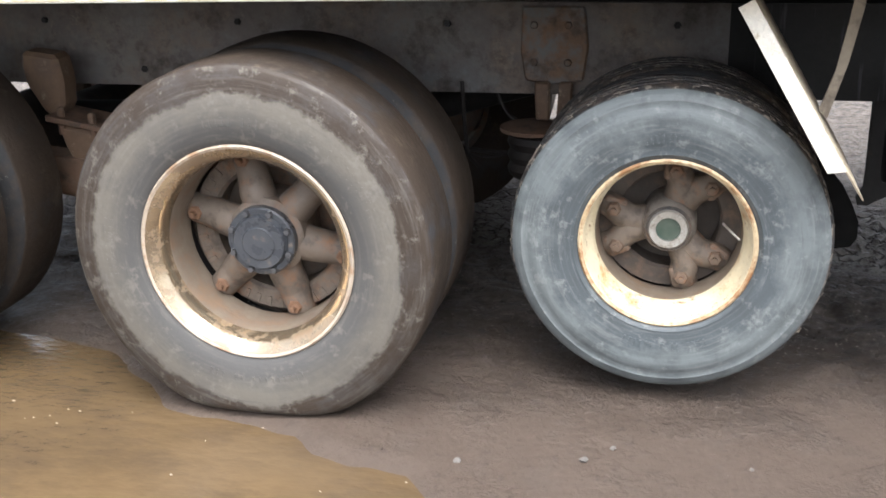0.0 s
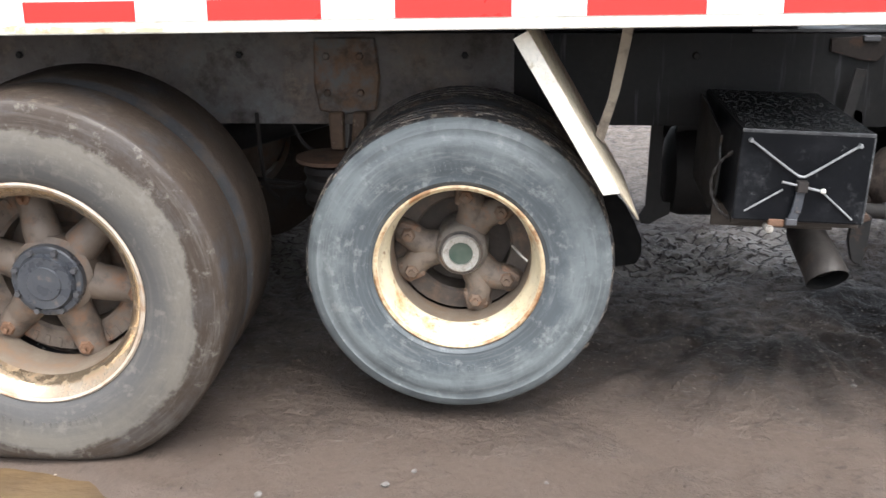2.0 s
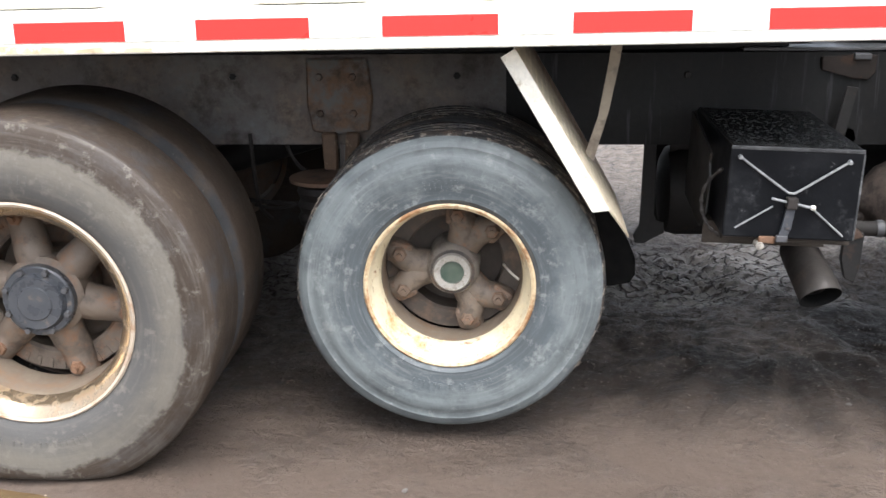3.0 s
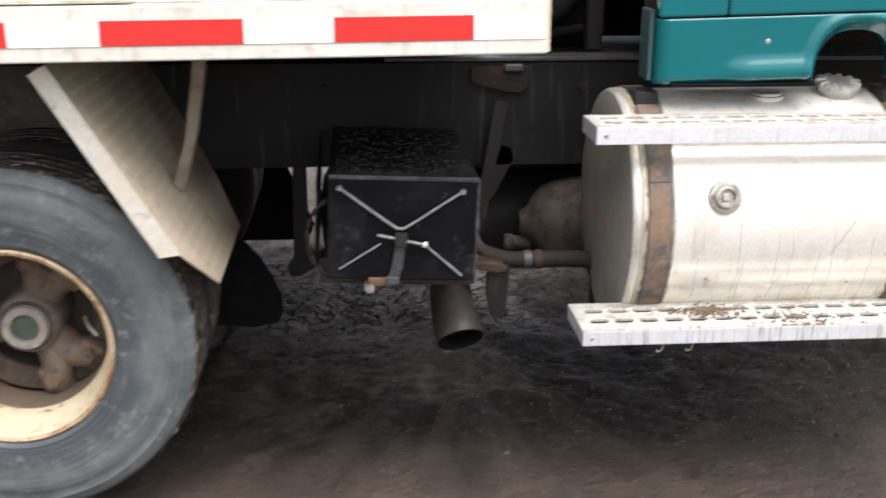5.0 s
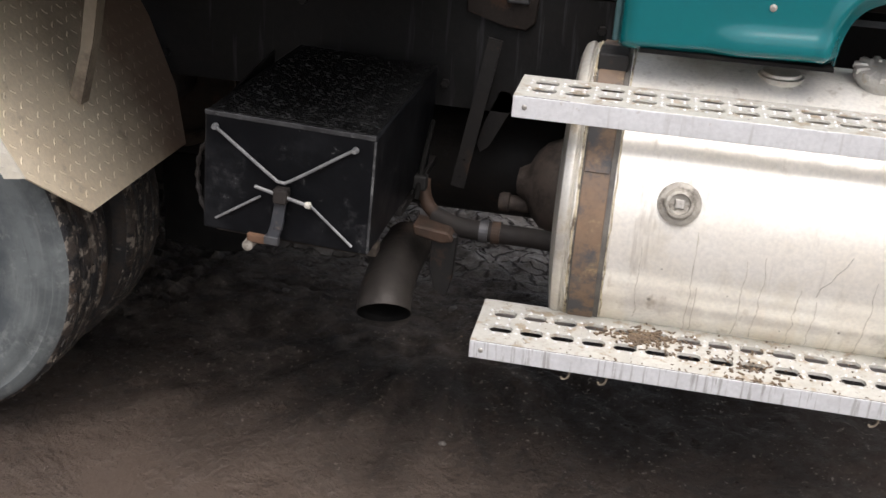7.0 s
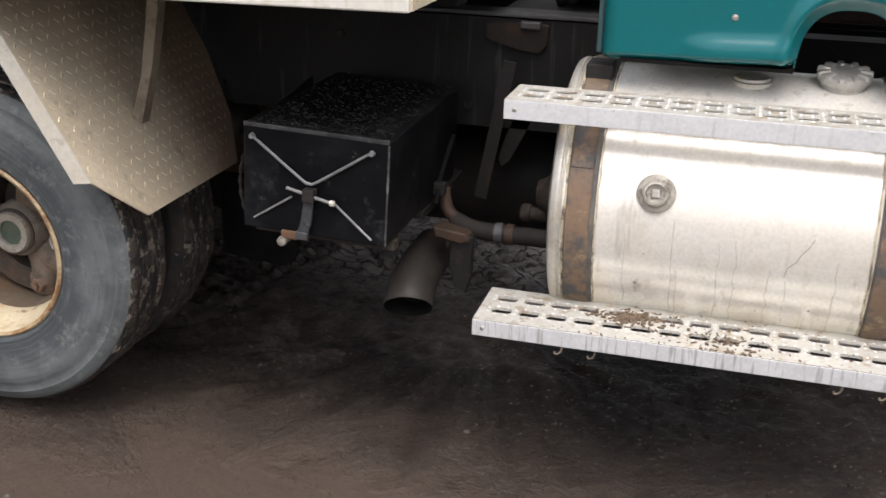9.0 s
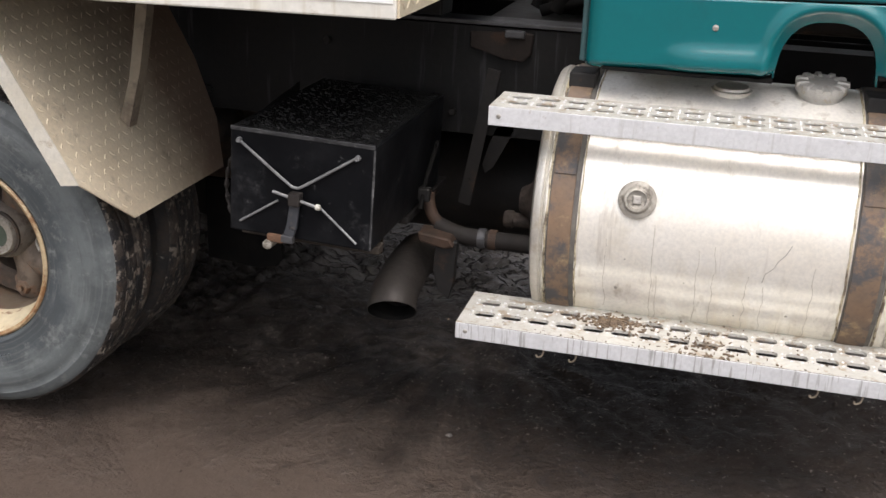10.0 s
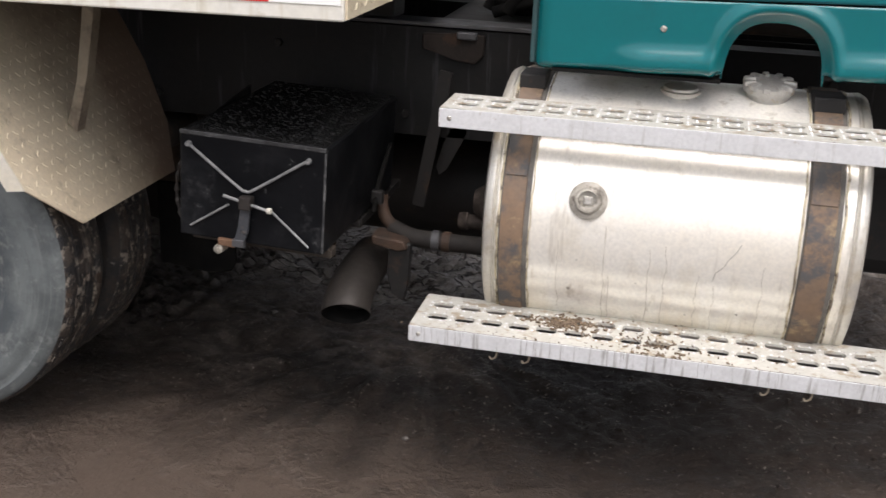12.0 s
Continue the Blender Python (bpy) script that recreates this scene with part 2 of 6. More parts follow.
rail_rust = surface("rail_rust", (0.175, 0.090, 0.046), (0.13, 0.088, 0.058), (0.65, 0.85), scale=5, fine=50,
                    spots=[((0.12, 0.115, 0.108), 7, 0.56, 0.70), ((0.06, 0.038, 0.026), 11, 0.60, 0.74)], bump=0.4)
hanger_rust = surface("hanger_rust", (0.165, 0.098, 0.055), (0.12, 0.076, 0.048), (0.65, 0.85), scale=6, fine=60,
                      spots=[((0.10, 0.065, 0.045), 7, 0.56, 0.70), ((0.26, 0.19, 0.125), 14, 0.66, 0.76)], bump=0.4)
hub_mud = surface("hub_mud", (0.20, 0.178, 0.152), (0.135, 0.115, 0.096), (0.55, 0.75), scale=24, fine=90, spots=[((0.09, 0.07, 0.055), 22, 0.60, 0.70)], bump=0.4)
drum_dark = surface("drum_dark", (0.095, 0.073, 0.056), (0.056, 0.043, 0.034), (0.6, 0.8), scale=8, fine=60,
                    spots=[((0.13, 0.085, 0.055), 9, 0.60, 0.74)], bump=0.4)
muddy_lug = surface("muddy_lug", (0.150, 0.100, 0.068), (0.105, 0.075, 0.053), (0.65, 0.85), scale=30, fine=140, spots=[((0.17, 0.085, 0.045), 24, 0.60, 0.72)], bump=0.5)
rust_lug = surface("rusty_lug", (0.175, 0.088, 0.045), (0.11, 0.062, 0.036), (0.65, 0.85), scale=30, fine=160, bump=0.4)
brown_cast = surface("mud_brown_casting", (0.15, 0.116, 0.088), (0.095, 0.072, 0.054), (0.6, 0.8), scale=8, fine=60,
                     spots=[((0.17, 0.085, 0.042), 12, 0.60, 0.76), ((0.06, 0.046, 0.036), 16, 0.60, 0.74)], bump=0.4)
hub_grey = surface("hub_grey_paint", (0.036, 0.039, 0.045), (0.052, 0.055, 0.060), (0.22, 0.4), scale=20, fine=120,
                   spots=[((0.15, 0.12, 0.09), 25, 0.66, 0.8)], bump=0.15)
ring_steel = surface("ring_steel", (0.42, 0.40, 0.36), (0.30, 0.28, 0.25), (0.4, 0.6), metal=0.6, scale=40, fine=200,
                     spots=[((0.14, 0.11, 0.08), 50, 0.6, 0.75)], bump=0.3)
green_cap = surface("green_hub_cap", (0.036, 0.058, 0.042), (0.075, 0.092, 0.070), (0.3, 0.5), scale=30, fine=120, bump=0.1)
frame_paint = surface("rusted_frame_paint", (0.136, 0.136, 0.138), (0.158, 0.127, 0.098), (0.6, 0.8), scale=4, fine=40,
                      spots=[((0.155, 0.098, 0.062), 3, 0.52, 0.76), ((0.105, 0.088, 0.080), 5, 0.52, 0.70), ((0.24, 0.21, 0.17), 6, 0.66, 0.82), ((0.05, 0.04, 0.034), 8, 0.58, 0.74)], bump=0.35)
muddy_iron = surface("muddy_iron", (0.060, 0.047, 0.037), (0.036, 0.029, 0.024), (0.6, 0.8), scale=7, fine=50,
                     spots=[((0.10, 0.06, 0.037), 8, 0.60, 0.76), ((0.018, 0.016, 0.015), 11, 0.58, 0.72)], bump=0.4)
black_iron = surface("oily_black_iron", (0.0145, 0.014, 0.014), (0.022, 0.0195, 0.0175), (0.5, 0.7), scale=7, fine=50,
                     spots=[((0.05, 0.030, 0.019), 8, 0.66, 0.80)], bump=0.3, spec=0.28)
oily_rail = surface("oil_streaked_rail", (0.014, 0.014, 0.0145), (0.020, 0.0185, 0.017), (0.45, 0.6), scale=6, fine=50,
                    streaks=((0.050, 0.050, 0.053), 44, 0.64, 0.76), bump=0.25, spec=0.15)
box_black = surface("box_black_paint", (0.0042, 0.0046, 0.0056), (0.0070, 0.0073, 0.0084), (0.28, 0.42), scale=9, fine=70,
                    spots=[((0.018, 0.0185, 0.020), 6, 0.56, 0.80), ((0.030, 0.030, 0.031), 17, 0.66, 0.80), ((0.10, 0.10, 0.098), 34, 0.73, 0.80)], bump=0.12, spec=0.12)
edge_wear = surface("worn_black_edge", (0.012, 0.012, 0.013), (0.06, 0.06, 0.06), (0.45, 0.6), scale=30, fine=160,
                    spots=[((0.14, 0.14, 0.137), 26, 0.60, 0.70)], bump=0.2)
box_grit = surface("wet_grit", (0.0058, 0.0056, 0.0055), (0.011, 0.0106, 0.0103), (0.35, 0.6), scale=30, fine=120,
                   spots=[((0.042, 0.0413, 0.040), 34, 0.62, 0.72)], bump=0.9, depth=0.01, spec=0.3)
rod_steel = surface("rod_steel", (0.34, 0.34, 0.335), (0.20, 0.20, 0.20), (0.4, 0.6), metal=0.4, scale=30, fine=150, bump=0.1)
tank_metal = surface("tank_aluminium", (0.90, 0.885, 0.835), (0.84, 0.79, 0.69), (0.29, 0.37), metal=0.40, scale=3, fine=130,
                     spots=[((0.66, 0.60, 0.48), 3.4, 0.66, 0.90), ((0.20, 0.17, 0.13), 60, 0.81, 0.84)], streaks=((0.52, 0.475, 0.40), 34, 0.63, 0.76), bump=0.03, depth=0.002, brushed=0.6, drips=[((0.76, 0.65, 0.46), 5, 0.25, 0.60, 0.83, 1.08), ((0.46, 0.42, 0.34), 46, 0.57, 0.66, 0.88, 1.08)])
tank_end = surface("tank_end_aluminium", (0.70, 0.68, 0.62), (0.62, 0.58, 0.50), (0.35, 0.5), metal=0.7, scale=6, fine=100,
                   spots=[((0.38, 0.30, 0.18), 9, 0.60, 0.78)], bump=0.1)
step_metal = surface("step_aluminium", (0.70, 0.705, 0.71), (0.62, 0.62, 0.62), (0.32, 0.45), metal=0.22, scale=10, fine=140,
                     spots=[((0.36, 0.31, 0.25), 30, 0.72, 0.82)], streaks=((0.40, 0.385, 0.36), 45, 0.62, 0.76), bump=0.05)
step_top = surface("step_top_film", (0.55, 0.54, 0.49), (0.45, 0.435, 0.385), (0.4, 0.55), metal=0.2, scale=12, fine=120,
                   spots=[((0.34, 0.285, 0.21), 26, 0.60, 0.70), ((0.10, 0.07, 0.05), 70, 0.70, 0.74)], bump=0.15)
streaky_edge = surface("streaky_edge", (0.66, 0.665, 0.67), (0.56, 0.56, 0.56), (0.32, 0.45), metal=0.22, scale=10, fine=140,
                       streaks=((0.30, 0.29, 0.275), 130, 0.59, 0.68), bump=0.05)
strap_rust = surface("strap_rust", (0.145, 0.105, 0.076), (0.20, 0.128, 0.078), (0.6, 0.8), scale=9, fine=80,
                     spots=[((0.30, 0.215, 0.12), 14, 0.62, 0.72), ((0.070, 0.068, 0.068), 10, 0.56, 0.68)], bump=0.3)
sealant = surface("yellowed_sealant", (0.62, 0.55, 0.40), (0.50, 0.42, 0.27), (0.5, 0.7), scale=22, fine=120,
                  spots=[((0.10, 0.075, 0.05), 24, 0.56, 0.66)], bump=0.3)
strap_rubber = surface("strap_rubber", (0.075, 0.07, 0.066), (0.17, 0.155, 0.13), (0.6, 0.8), scale=26, fine=90, bump=0.2)
teal_paint = surface("teal_paint", (0.0012, 0.118, 0.130), (0.0015, 0.108, 0.119), (0.20, 0.27), scale=4, fine=90,
                     spots=[((0.010, 0.085, 0.095), 5, 0.70, 0.90)], bump=0.015, coat=0.35, spec=0.3, mottle=0.06)
dull_teal = surface("dull_teal", (0.025, 0.075, 0.082), (0.035, 0.065, 0.068), (0.4, 0.6), scale=9, fine=80, bump=0.1)
strip_grey = surface("strip_grey", (0.085, 0.085, 0.09), (0.055, 0.053, 0.052), (0.35, 0.6), metal=0.3, scale=14, fine=90, bump=0.2)
pipe_steel = surface("exhaust_steel", (0.058, 0.050, 0.044), (0.040, 0.035, 0.031), (0.5, 0.7), metal=0.4, scale=9, fine=70,
                     spots=[((0.075, 0.050, 0.036), 10, 0.62, 0.78)], bump=0.25)
soot_black = surface("soot_black", (0.008, 0.008, 0.008), (0.014, 0.013, 0.012), (0.85, 0.95), scale=20, fine=80, bump=0.2, spec=0.03)
hose_rubber = surface("hose_rubber", (0.019, 0.017, 0.016), (0.030, 0.025, 0.022), (0.6, 0.8), scale=14, fine=80, bump=0.2, spec=0.25)
muffler_skin = surface("muffler_skin", (0.092, 0.072, 0.060), (0.060, 0.049, 0.042), (0.6, 0.8), scale=7, fine=70, spots=[((0.12, 0.088, 0.066), 6, 0.60, 0.76), ((0.036, 0.029, 0.025), 14, 0.56, 0.68)], bump=0.3, spec=0.3)
dull_boss = surface("dull_boss", (0.46, 0.43, 0.37), (0.30, 0.275, 0.235), (0.4, 0.6), metal=0.4, scale=40, fine=180,
                    spots=[((0.10, 0.085, 0.065), 34, 0.58, 0.70)], bump=0.3)
cast_cap = surface("cast_cap", (0.46, 0.45, 0.42), (0.38, 0.365, 0.33), (0.4, 0.55), metal=0.4, scale=30, fine=160,
                   spots=[((0.33, 0.27, 0.18), 28, 0.62, 0.76)], bump=0.25)
straw_mud = surface("straw_mud", (0.19, 0.135, 0.083), (0.078, 0.055, 0.038), (0.6, 0.8), scale=60, fine=160, bump=0.2)
drip_grey = surface("drip_grey", (0.27, 0.25, 0.21), (0.40, 0.37, 0.31), (0.5, 0.7), scale=40, fine=160, bump=0)
faint_drip = surface("faint_drip", (0.62, 0.58, 0.50), (0.47, 0.43, 0.36), (0.5, 0.7), scale=40, fine=160, bump=0)
stone_grey = surface("stone_grey", (0.135, 0.122, 0.108), (0.09, 0.08, 0.07), (0.7, 0.9), scale=30, fine=150, bump=0.5)


def ground_material():
    m = bpy.data.materials.new("wet_mud")
    m.use_nodes = True
    t = m.node_tree
    shader = t.nodes["Principled BSDF"]
    where = t.nodes.new("ShaderNodeTexCoord").outputs["Object"]

    def grain(s, detail=5.0, rough=0.62, vector=None):
        node = nd(t, "ShaderNodeTexNoise", Scale=s, Detail=detail, Roughness=rough)
        t.links.new(vector or where, node.inputs["Vector"])
        return node.outputs["Fac"]

    apart = t.nodes.new("ShaderNodeSeparateXYZ")
    t.links.new(where, apart.inputs[0])
    across = t.nodes.new("ShaderNodeMath")
    across.operation = "MULTIPLY_ADD"
    t.links.new(apart.outputs[1], across.inputs[0])
    across.inputs[1].default_value = 0.5
    t.links.new(grain(2.2, 6.0, 0.7), across.inputs[2])
    churn_at = ramp(t, across.outputs[0], [(0.56, 0.0), (0.80, 1.0)])
    broad, mid, small = grain(0.9), grain(5.5, 6.0, 0.7), grain(42, 4.0)
    colour = mixed(t, ramp(t, broad, [(0.35, 0.0), (0.65, 1.0)]), (0.070, 0.0525, 0.0410), (0.055, 0.0408, 0.0315))
    colour = mixed(t, ramp(t, mid, [(0.50, 0.0), (0.70, 0.55)]), colour, (0.066, 0.053, 0.044))
    pale = t.nodes.new("ShaderNodeMath")
    pale.operation = "MULTIPLY"
    t.links.new(ramp(t, grain(11, 6.0, 0.7), [(0.60, 0.0), (0.74, 0.7)]), pale.inputs[0])
    t.links.new(churn_at, pale.inputs[1])
    colour = mixed(t, pale.outputs[0], colour, (0.175, 0.152, 0.130))
    colour = mixed(t, ramp(t, small, [(0.62, 0.0), (0.68, 0.85)]), colour, (0.045, 0.034, 0.026))
    # trodden patches with pits and crumbs
    trodden = ramp(t, grain(3.3, 5.0, 0.7), [(0.50, 0.0), (0.60, 1.0)])
    crumbs = t.nodes.new("ShaderNodeMath")
    crumbs.operation = "MULTIPLY"
    t.links.new(grain(38, 4.0, 0.66), crumbs.inputs[0])
    t.links.new(trodden, crumbs.inputs[1])
    hollow = t.nodes.new("ShaderNodeMath")
    hollow.operation = "MULTIPLY"
    t.links.new(ramp(t, grain(24, 5.0, 0.7), [(0.36, 0.75), (0.44, 0.0)]), hollow.inputs[0])
    t.links.new(trodden, hollow.inputs[1])
    colour = mixed(t, hollow.outputs[0], colour, (0.026, 0.0195, 0.0155))
    # black oily mud under box and tank, the truck's shade put in with it
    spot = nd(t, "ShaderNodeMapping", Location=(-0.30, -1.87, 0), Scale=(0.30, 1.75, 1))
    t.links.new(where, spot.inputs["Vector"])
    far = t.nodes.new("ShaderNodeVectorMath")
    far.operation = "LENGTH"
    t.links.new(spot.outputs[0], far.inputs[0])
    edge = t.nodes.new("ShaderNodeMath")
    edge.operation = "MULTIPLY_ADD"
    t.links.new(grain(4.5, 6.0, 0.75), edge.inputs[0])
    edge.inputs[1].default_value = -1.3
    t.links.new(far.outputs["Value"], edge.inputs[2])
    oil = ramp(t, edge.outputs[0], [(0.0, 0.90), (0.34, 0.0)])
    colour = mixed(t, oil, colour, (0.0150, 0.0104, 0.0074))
    # truck's shade put into the mud colour, a brown zone round the oil
    shade_halo = t.nodes.new("ShaderNodeMath")
    shade_halo.operation = "MULTIPLY_ADD"
    t.links.new(grain(2.4, 7.0, 0.72), shade_halo.inputs[0])
    shade_halo.inputs[1].default_value = -0.9
    t.links.new(far.outputs["Value"], shade_halo.inputs[2])
    colour = mixed(t, ramp(t, shade_halo.outputs[0], [(0.25, 0.40), (0.70, 0.0)]), colour, (0.032, 0.0235, 0.0175))
    # soot and oil splashed out in rays from below the exhaust
    spray = nd(t, "ShaderNodeMapping", Location=(-0.52, -1.22, 0), Scale=(1, 1, 0))
    t.links.new(where, spray.inputs["Vector"])
    reach = t.nodes.new("ShaderNodeVectorMath")
    reach.operation = "LENGTH"
    t.links.new(spray.outputs[0], reach.inputs[0])
    aim = t.nodes.new("ShaderNodeVectorMath")
    aim.operation = "NORMALIZE"
    t.links.new(spray.outputs[0], aim.inputs[0])
    aims = t.nodes.new("ShaderNodeSeparateXYZ")
    t.links.new(aim.outputs[0], aims.inputs[0])
    rays = t.nodes.new("ShaderNodeCombineXYZ")
    t.links.new(aims.outputs[0], rays.inputs[0])
    t.links.new(aims.outputs[1], rays.inputs[1])
    drawn = t.nodes.new("ShaderNodeMath")
    drawn.operation = "MULTIPLY"
    t.links.new(reach.outputs["Value"], drawn.inputs[0])
    drawn.inputs[1].default_value = 0.3
    t.links.new(drawn.outputs[0], rays.inputs[2])
    fan = nd(t, "ShaderNodeTexNoise", Scale=6.5, Detail=6.0, Roughness=0.72)
    t.links.new(rays.outputs[0], fan.inputs["Vector"])
    splash = t.nodes.new("ShaderNodeMath")
    splash.operation = "MULTIPLY"
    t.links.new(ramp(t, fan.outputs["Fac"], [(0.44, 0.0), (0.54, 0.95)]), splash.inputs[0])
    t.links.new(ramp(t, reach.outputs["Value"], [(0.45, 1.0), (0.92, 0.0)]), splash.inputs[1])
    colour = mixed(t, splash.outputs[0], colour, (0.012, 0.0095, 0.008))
    # pale crushed stone beyond the mud
    gravel = mixed(t, ramp(t, grain(30, 4.0, 0.7), [(0.42, 0.0), (0.60, 1.0)]), (0.46, 0.405, 0.35), (0.17, 0.14, 0.115))
    beyond = t.nodes.new("ShaderNodeMath")
    beyond.operation = "MULTIPLY"
    t.links.new(across.outputs[0], beyond.inputs[0])
    beyond.inputs[1].default_value = 0.5
    colour = mixed(t, ramp(t, beyond.outputs[0], [(0.76, 0.0), (0.86, 1.0)]), colour, gravel)
    # dried tread blocks parted by cracks, beside the far wheels' lane
    aside = t.nodes.new("ShaderNodeMath")
    aside.operation = "SUBTRACT"
    t.links.new(apart.outputs[1], aside.inputs[0])
    aside.inputs[1].default_value = 1.84
    away = t.nodes.new("ShaderNodeMath")
    away.operation = "ABSOLUTE"
    t.links.new(aside.outputs[0], away.inputs[0])
    lane = t.nodes.new("ShaderNodeMath")
    lane.operation = "MULTIPLY_ADD"
    t.links.new(grain(2.6, 5.0, 0.65), lane.inputs[0])
    lane.inputs[1].default_value = 0.9
    t.links.new(away.outputs[0], lane.inputs[2])
    along = t.nodes.new("ShaderNodeMath")
    along.operation = "MULTIPLY_ADD"
    t.links.new(grain(3.1, 5.0, 0.65), along.inputs[0])
    along.inputs[1].default_value = -0.9
    t.links.new(apart.outputs[0], along.inputs[2])
    kept = t.nodes.new("ShaderNodeMath")
    kept.operation = "MULTIPLY"
    t.links.new(ramp(t, lane.outputs[0], [(0.72, 1.0), (0.98, 0.0)]), kept.inputs[0])
    t.links.new(ramp(t, along.outputs[0], [(0.20, 1.0), (0.42, 0.1)]), kept.inputs[1])
    inside = kept.outputs[0]
    skew = nd(t, "ShaderNodeMapping", Rotation=(0, 0, 0.25), Scale=(11, 19, 1))
    warp = nd(t, "ShaderNodeTexNoise", Scale=5.0, Detail=4.0, Roughness=0.6)
    t.links.new(where, warp.inputs["Vector"])
    pull = t.nodes.new("ShaderNodeVectorMath")
    pull.operation = "MULTIPLY_ADD"
    t.links.new(warp.outputs["Color"], pull.inputs[0])
    pull.inputs[1].default_value = (0.16, 0.16, 0.0)
    t.links.new(where, pull.inputs[2])
    t.links.new(pull.outputs[0], skew.inputs["Vector"])
    cells = nd(t, "ShaderNodeTexVoronoi", Scale=1.0, Randomness=0.85)
    cells.voronoi_dimensions, cells.feature = "2D", "DISTANCE_TO_EDGE"
    t.links.new(skew.outputs[0], cells.inputs["Vector"])
    block = ramp(t, cells.outputs["Distance"], [(0.02, 0.0), (0.10, 1.0)])
    cracked = mixed(t, block, (0.022, 0.018, 0.015), mixed(t, ramp(t, grain(34, 4.0, 0.7), [(0.4, 0.0), (0.65, 1.0)]), (0.46, 0.43, 0.39), (0.27, 0.24, 0.21)))
    colour = mixed(t, inside, colour, cracked)
    # wet sheen under the frame, behind the lift wheels, painted as paler mud
    sheen_at = t.nodes.new("ShaderNodeMath")
    sheen_at.operation = "MULTIPLY"
    t.links.new(ramp(t, across.outputs[0], [(0.86, 0.0), (1.10, 0.75)]), sheen_at.inputs[0])
    t.links.new(ramp(t, along.outputs[0], [(0.0, 1.0), (0.35, 0.0)]), sheen_at.inputs[1])
    sheen_tint = mixed(t, ramp(t, grain(14, 6.0, 0.7), [(0.38, 0.0), (0.62, 1.0)]), (0.040, 0.031, 0.025), (0.135, 0.113, 0.096))
    colour = mixed(t, sheen_at.outputs[0], colour, sheen_tint)
    # churned clods under the truck
    clods = grain(17, 8.0, 0.74)
    plain = t.nodes.new("ShaderNodeMath")
    plain.operation = "MULTIPLY_ADD"
    t.links.new(inside, plain.inputs[0])
    plain.inputs[1].default_value = -0.85
    plain.inputs[2].default_value = 1.0
    loose = t.nodes.new("ShaderNodeMath")
    loose.operation = "MULTIPLY"
    t.links.new(churn_at, loose.inputs[0])
    t.links.new(plain.outputs[0], loose.inputs[1])
    pits = t.nodes.new("ShaderNodeMath")
    pits.operation = "MULTIPLY"
    t.links.new(ramp(t, clods, [(0.38, 0.85), (0.47, 0.0)]), pits.inputs[0])
    t.links.new(loose.outputs[0], pits.inputs[1])
    colour = mixed(t, pits.outputs[0], colour, (0.014, 0.0100, 0.0075))
    fleck = t.nodes.new("ShaderNodeMath")
    fleck.operation = "MULTIPLY"
    t.links.new(ramp(t, grain(70, 3.0, 0.7), [(0.62, 0.0), (0.68, 0.8)]), fleck.inputs[0])
    t.links.new(loose.outputs[0], fleck.inputs[1])
    colour = mixed(t, fleck.outputs[0], colour, (0.23, 0.202, 0.176))
    t.links.new(ramp(t, across.outputs[0], [(1.02, 0.20), (1.28, 0.85)]), shader.inputs["Specular IOR Level"])
    t.links.new(colour, shader.inputs["Base Color"])
    wet = t.nodes.new("ShaderNodeMath")
    wet.operation = "MULTIPLY_ADD"
    t.links.new(ramp(t, across.outputs[0], [(1.02, 0.0), (1.25, 1.0)]), wet.inputs[0])
    wet.inputs[1].default_value = -0.33
    t.links.new(ramp(t, clods, [(0.36, 0.52), (0.58, 0.80)]), wet.inputs[2])
    pooled = t.nodes.new("ShaderNodeMath")
    pooled.operation = "MULTIPLY_ADD"
    t.links.new(ramp(t, grain(9, 4.0, 0.6), [(0.40, 0.0), (0.50, 1.0)]), pooled.inputs[0])
    pooled.inputs[1].default_value = -0.10
    t.links.new(wet.outputs[0], pooled.inputs[2])
    t.links.new(pooled.outputs[0], shader.inputs["Roughness"])
    high = t.nodes.new("ShaderNodeMath")
    high.operation = "MULTIPLY"
    t.links.new(block, high.inputs[0])
    t.links.new(inside, high.inputs[1])
    three = nd(t, "ShaderNodeBump", Strength=0.8, Distance=0.02)
    t.links.new(high.outputs[0], three.inputs["Height"])
    lumps = t.nodes.new("ShaderNodeMath")
    lumps.operation = "MULTIPLY"
    t.links.new(clods, lumps.inputs[0])
    t.links.new(loose.outputs[0], lumps.inputs[1])
    four = nd(t, "ShaderNodeBump", Strength=0.85, Distance=0.045)
    t.links.new(lumps.outputs[0], four.inputs["Height"])
    t.links.new(three.outputs[0], four.inputs["Normal"])
    one = nd(t, "ShaderNodeBump", Strength=0.3, Distance=0.02)
    t.links.new(mid, one.inputs["Height"])
    t.links.new(four.outputs[0], one.inputs["Normal"])
    five = nd(t, "ShaderNodeBump", Strength=0.4, Distance=0.016)
    t.links.new(crumbs.outputs[0], five.inputs["Height"])
    t.links.new(one.outputs[0], five.inputs["Normal"])
    two = nd(t, "ShaderNodeBump", Strength=0.4, Distance=0.008)
    t.links.new(small, two.inputs["Height"])
    t.links.new(five.outputs[0], two.inputs["Normal"])
    t.links.new(two.outputs[0], shader.inputs["Normal"])
    return m


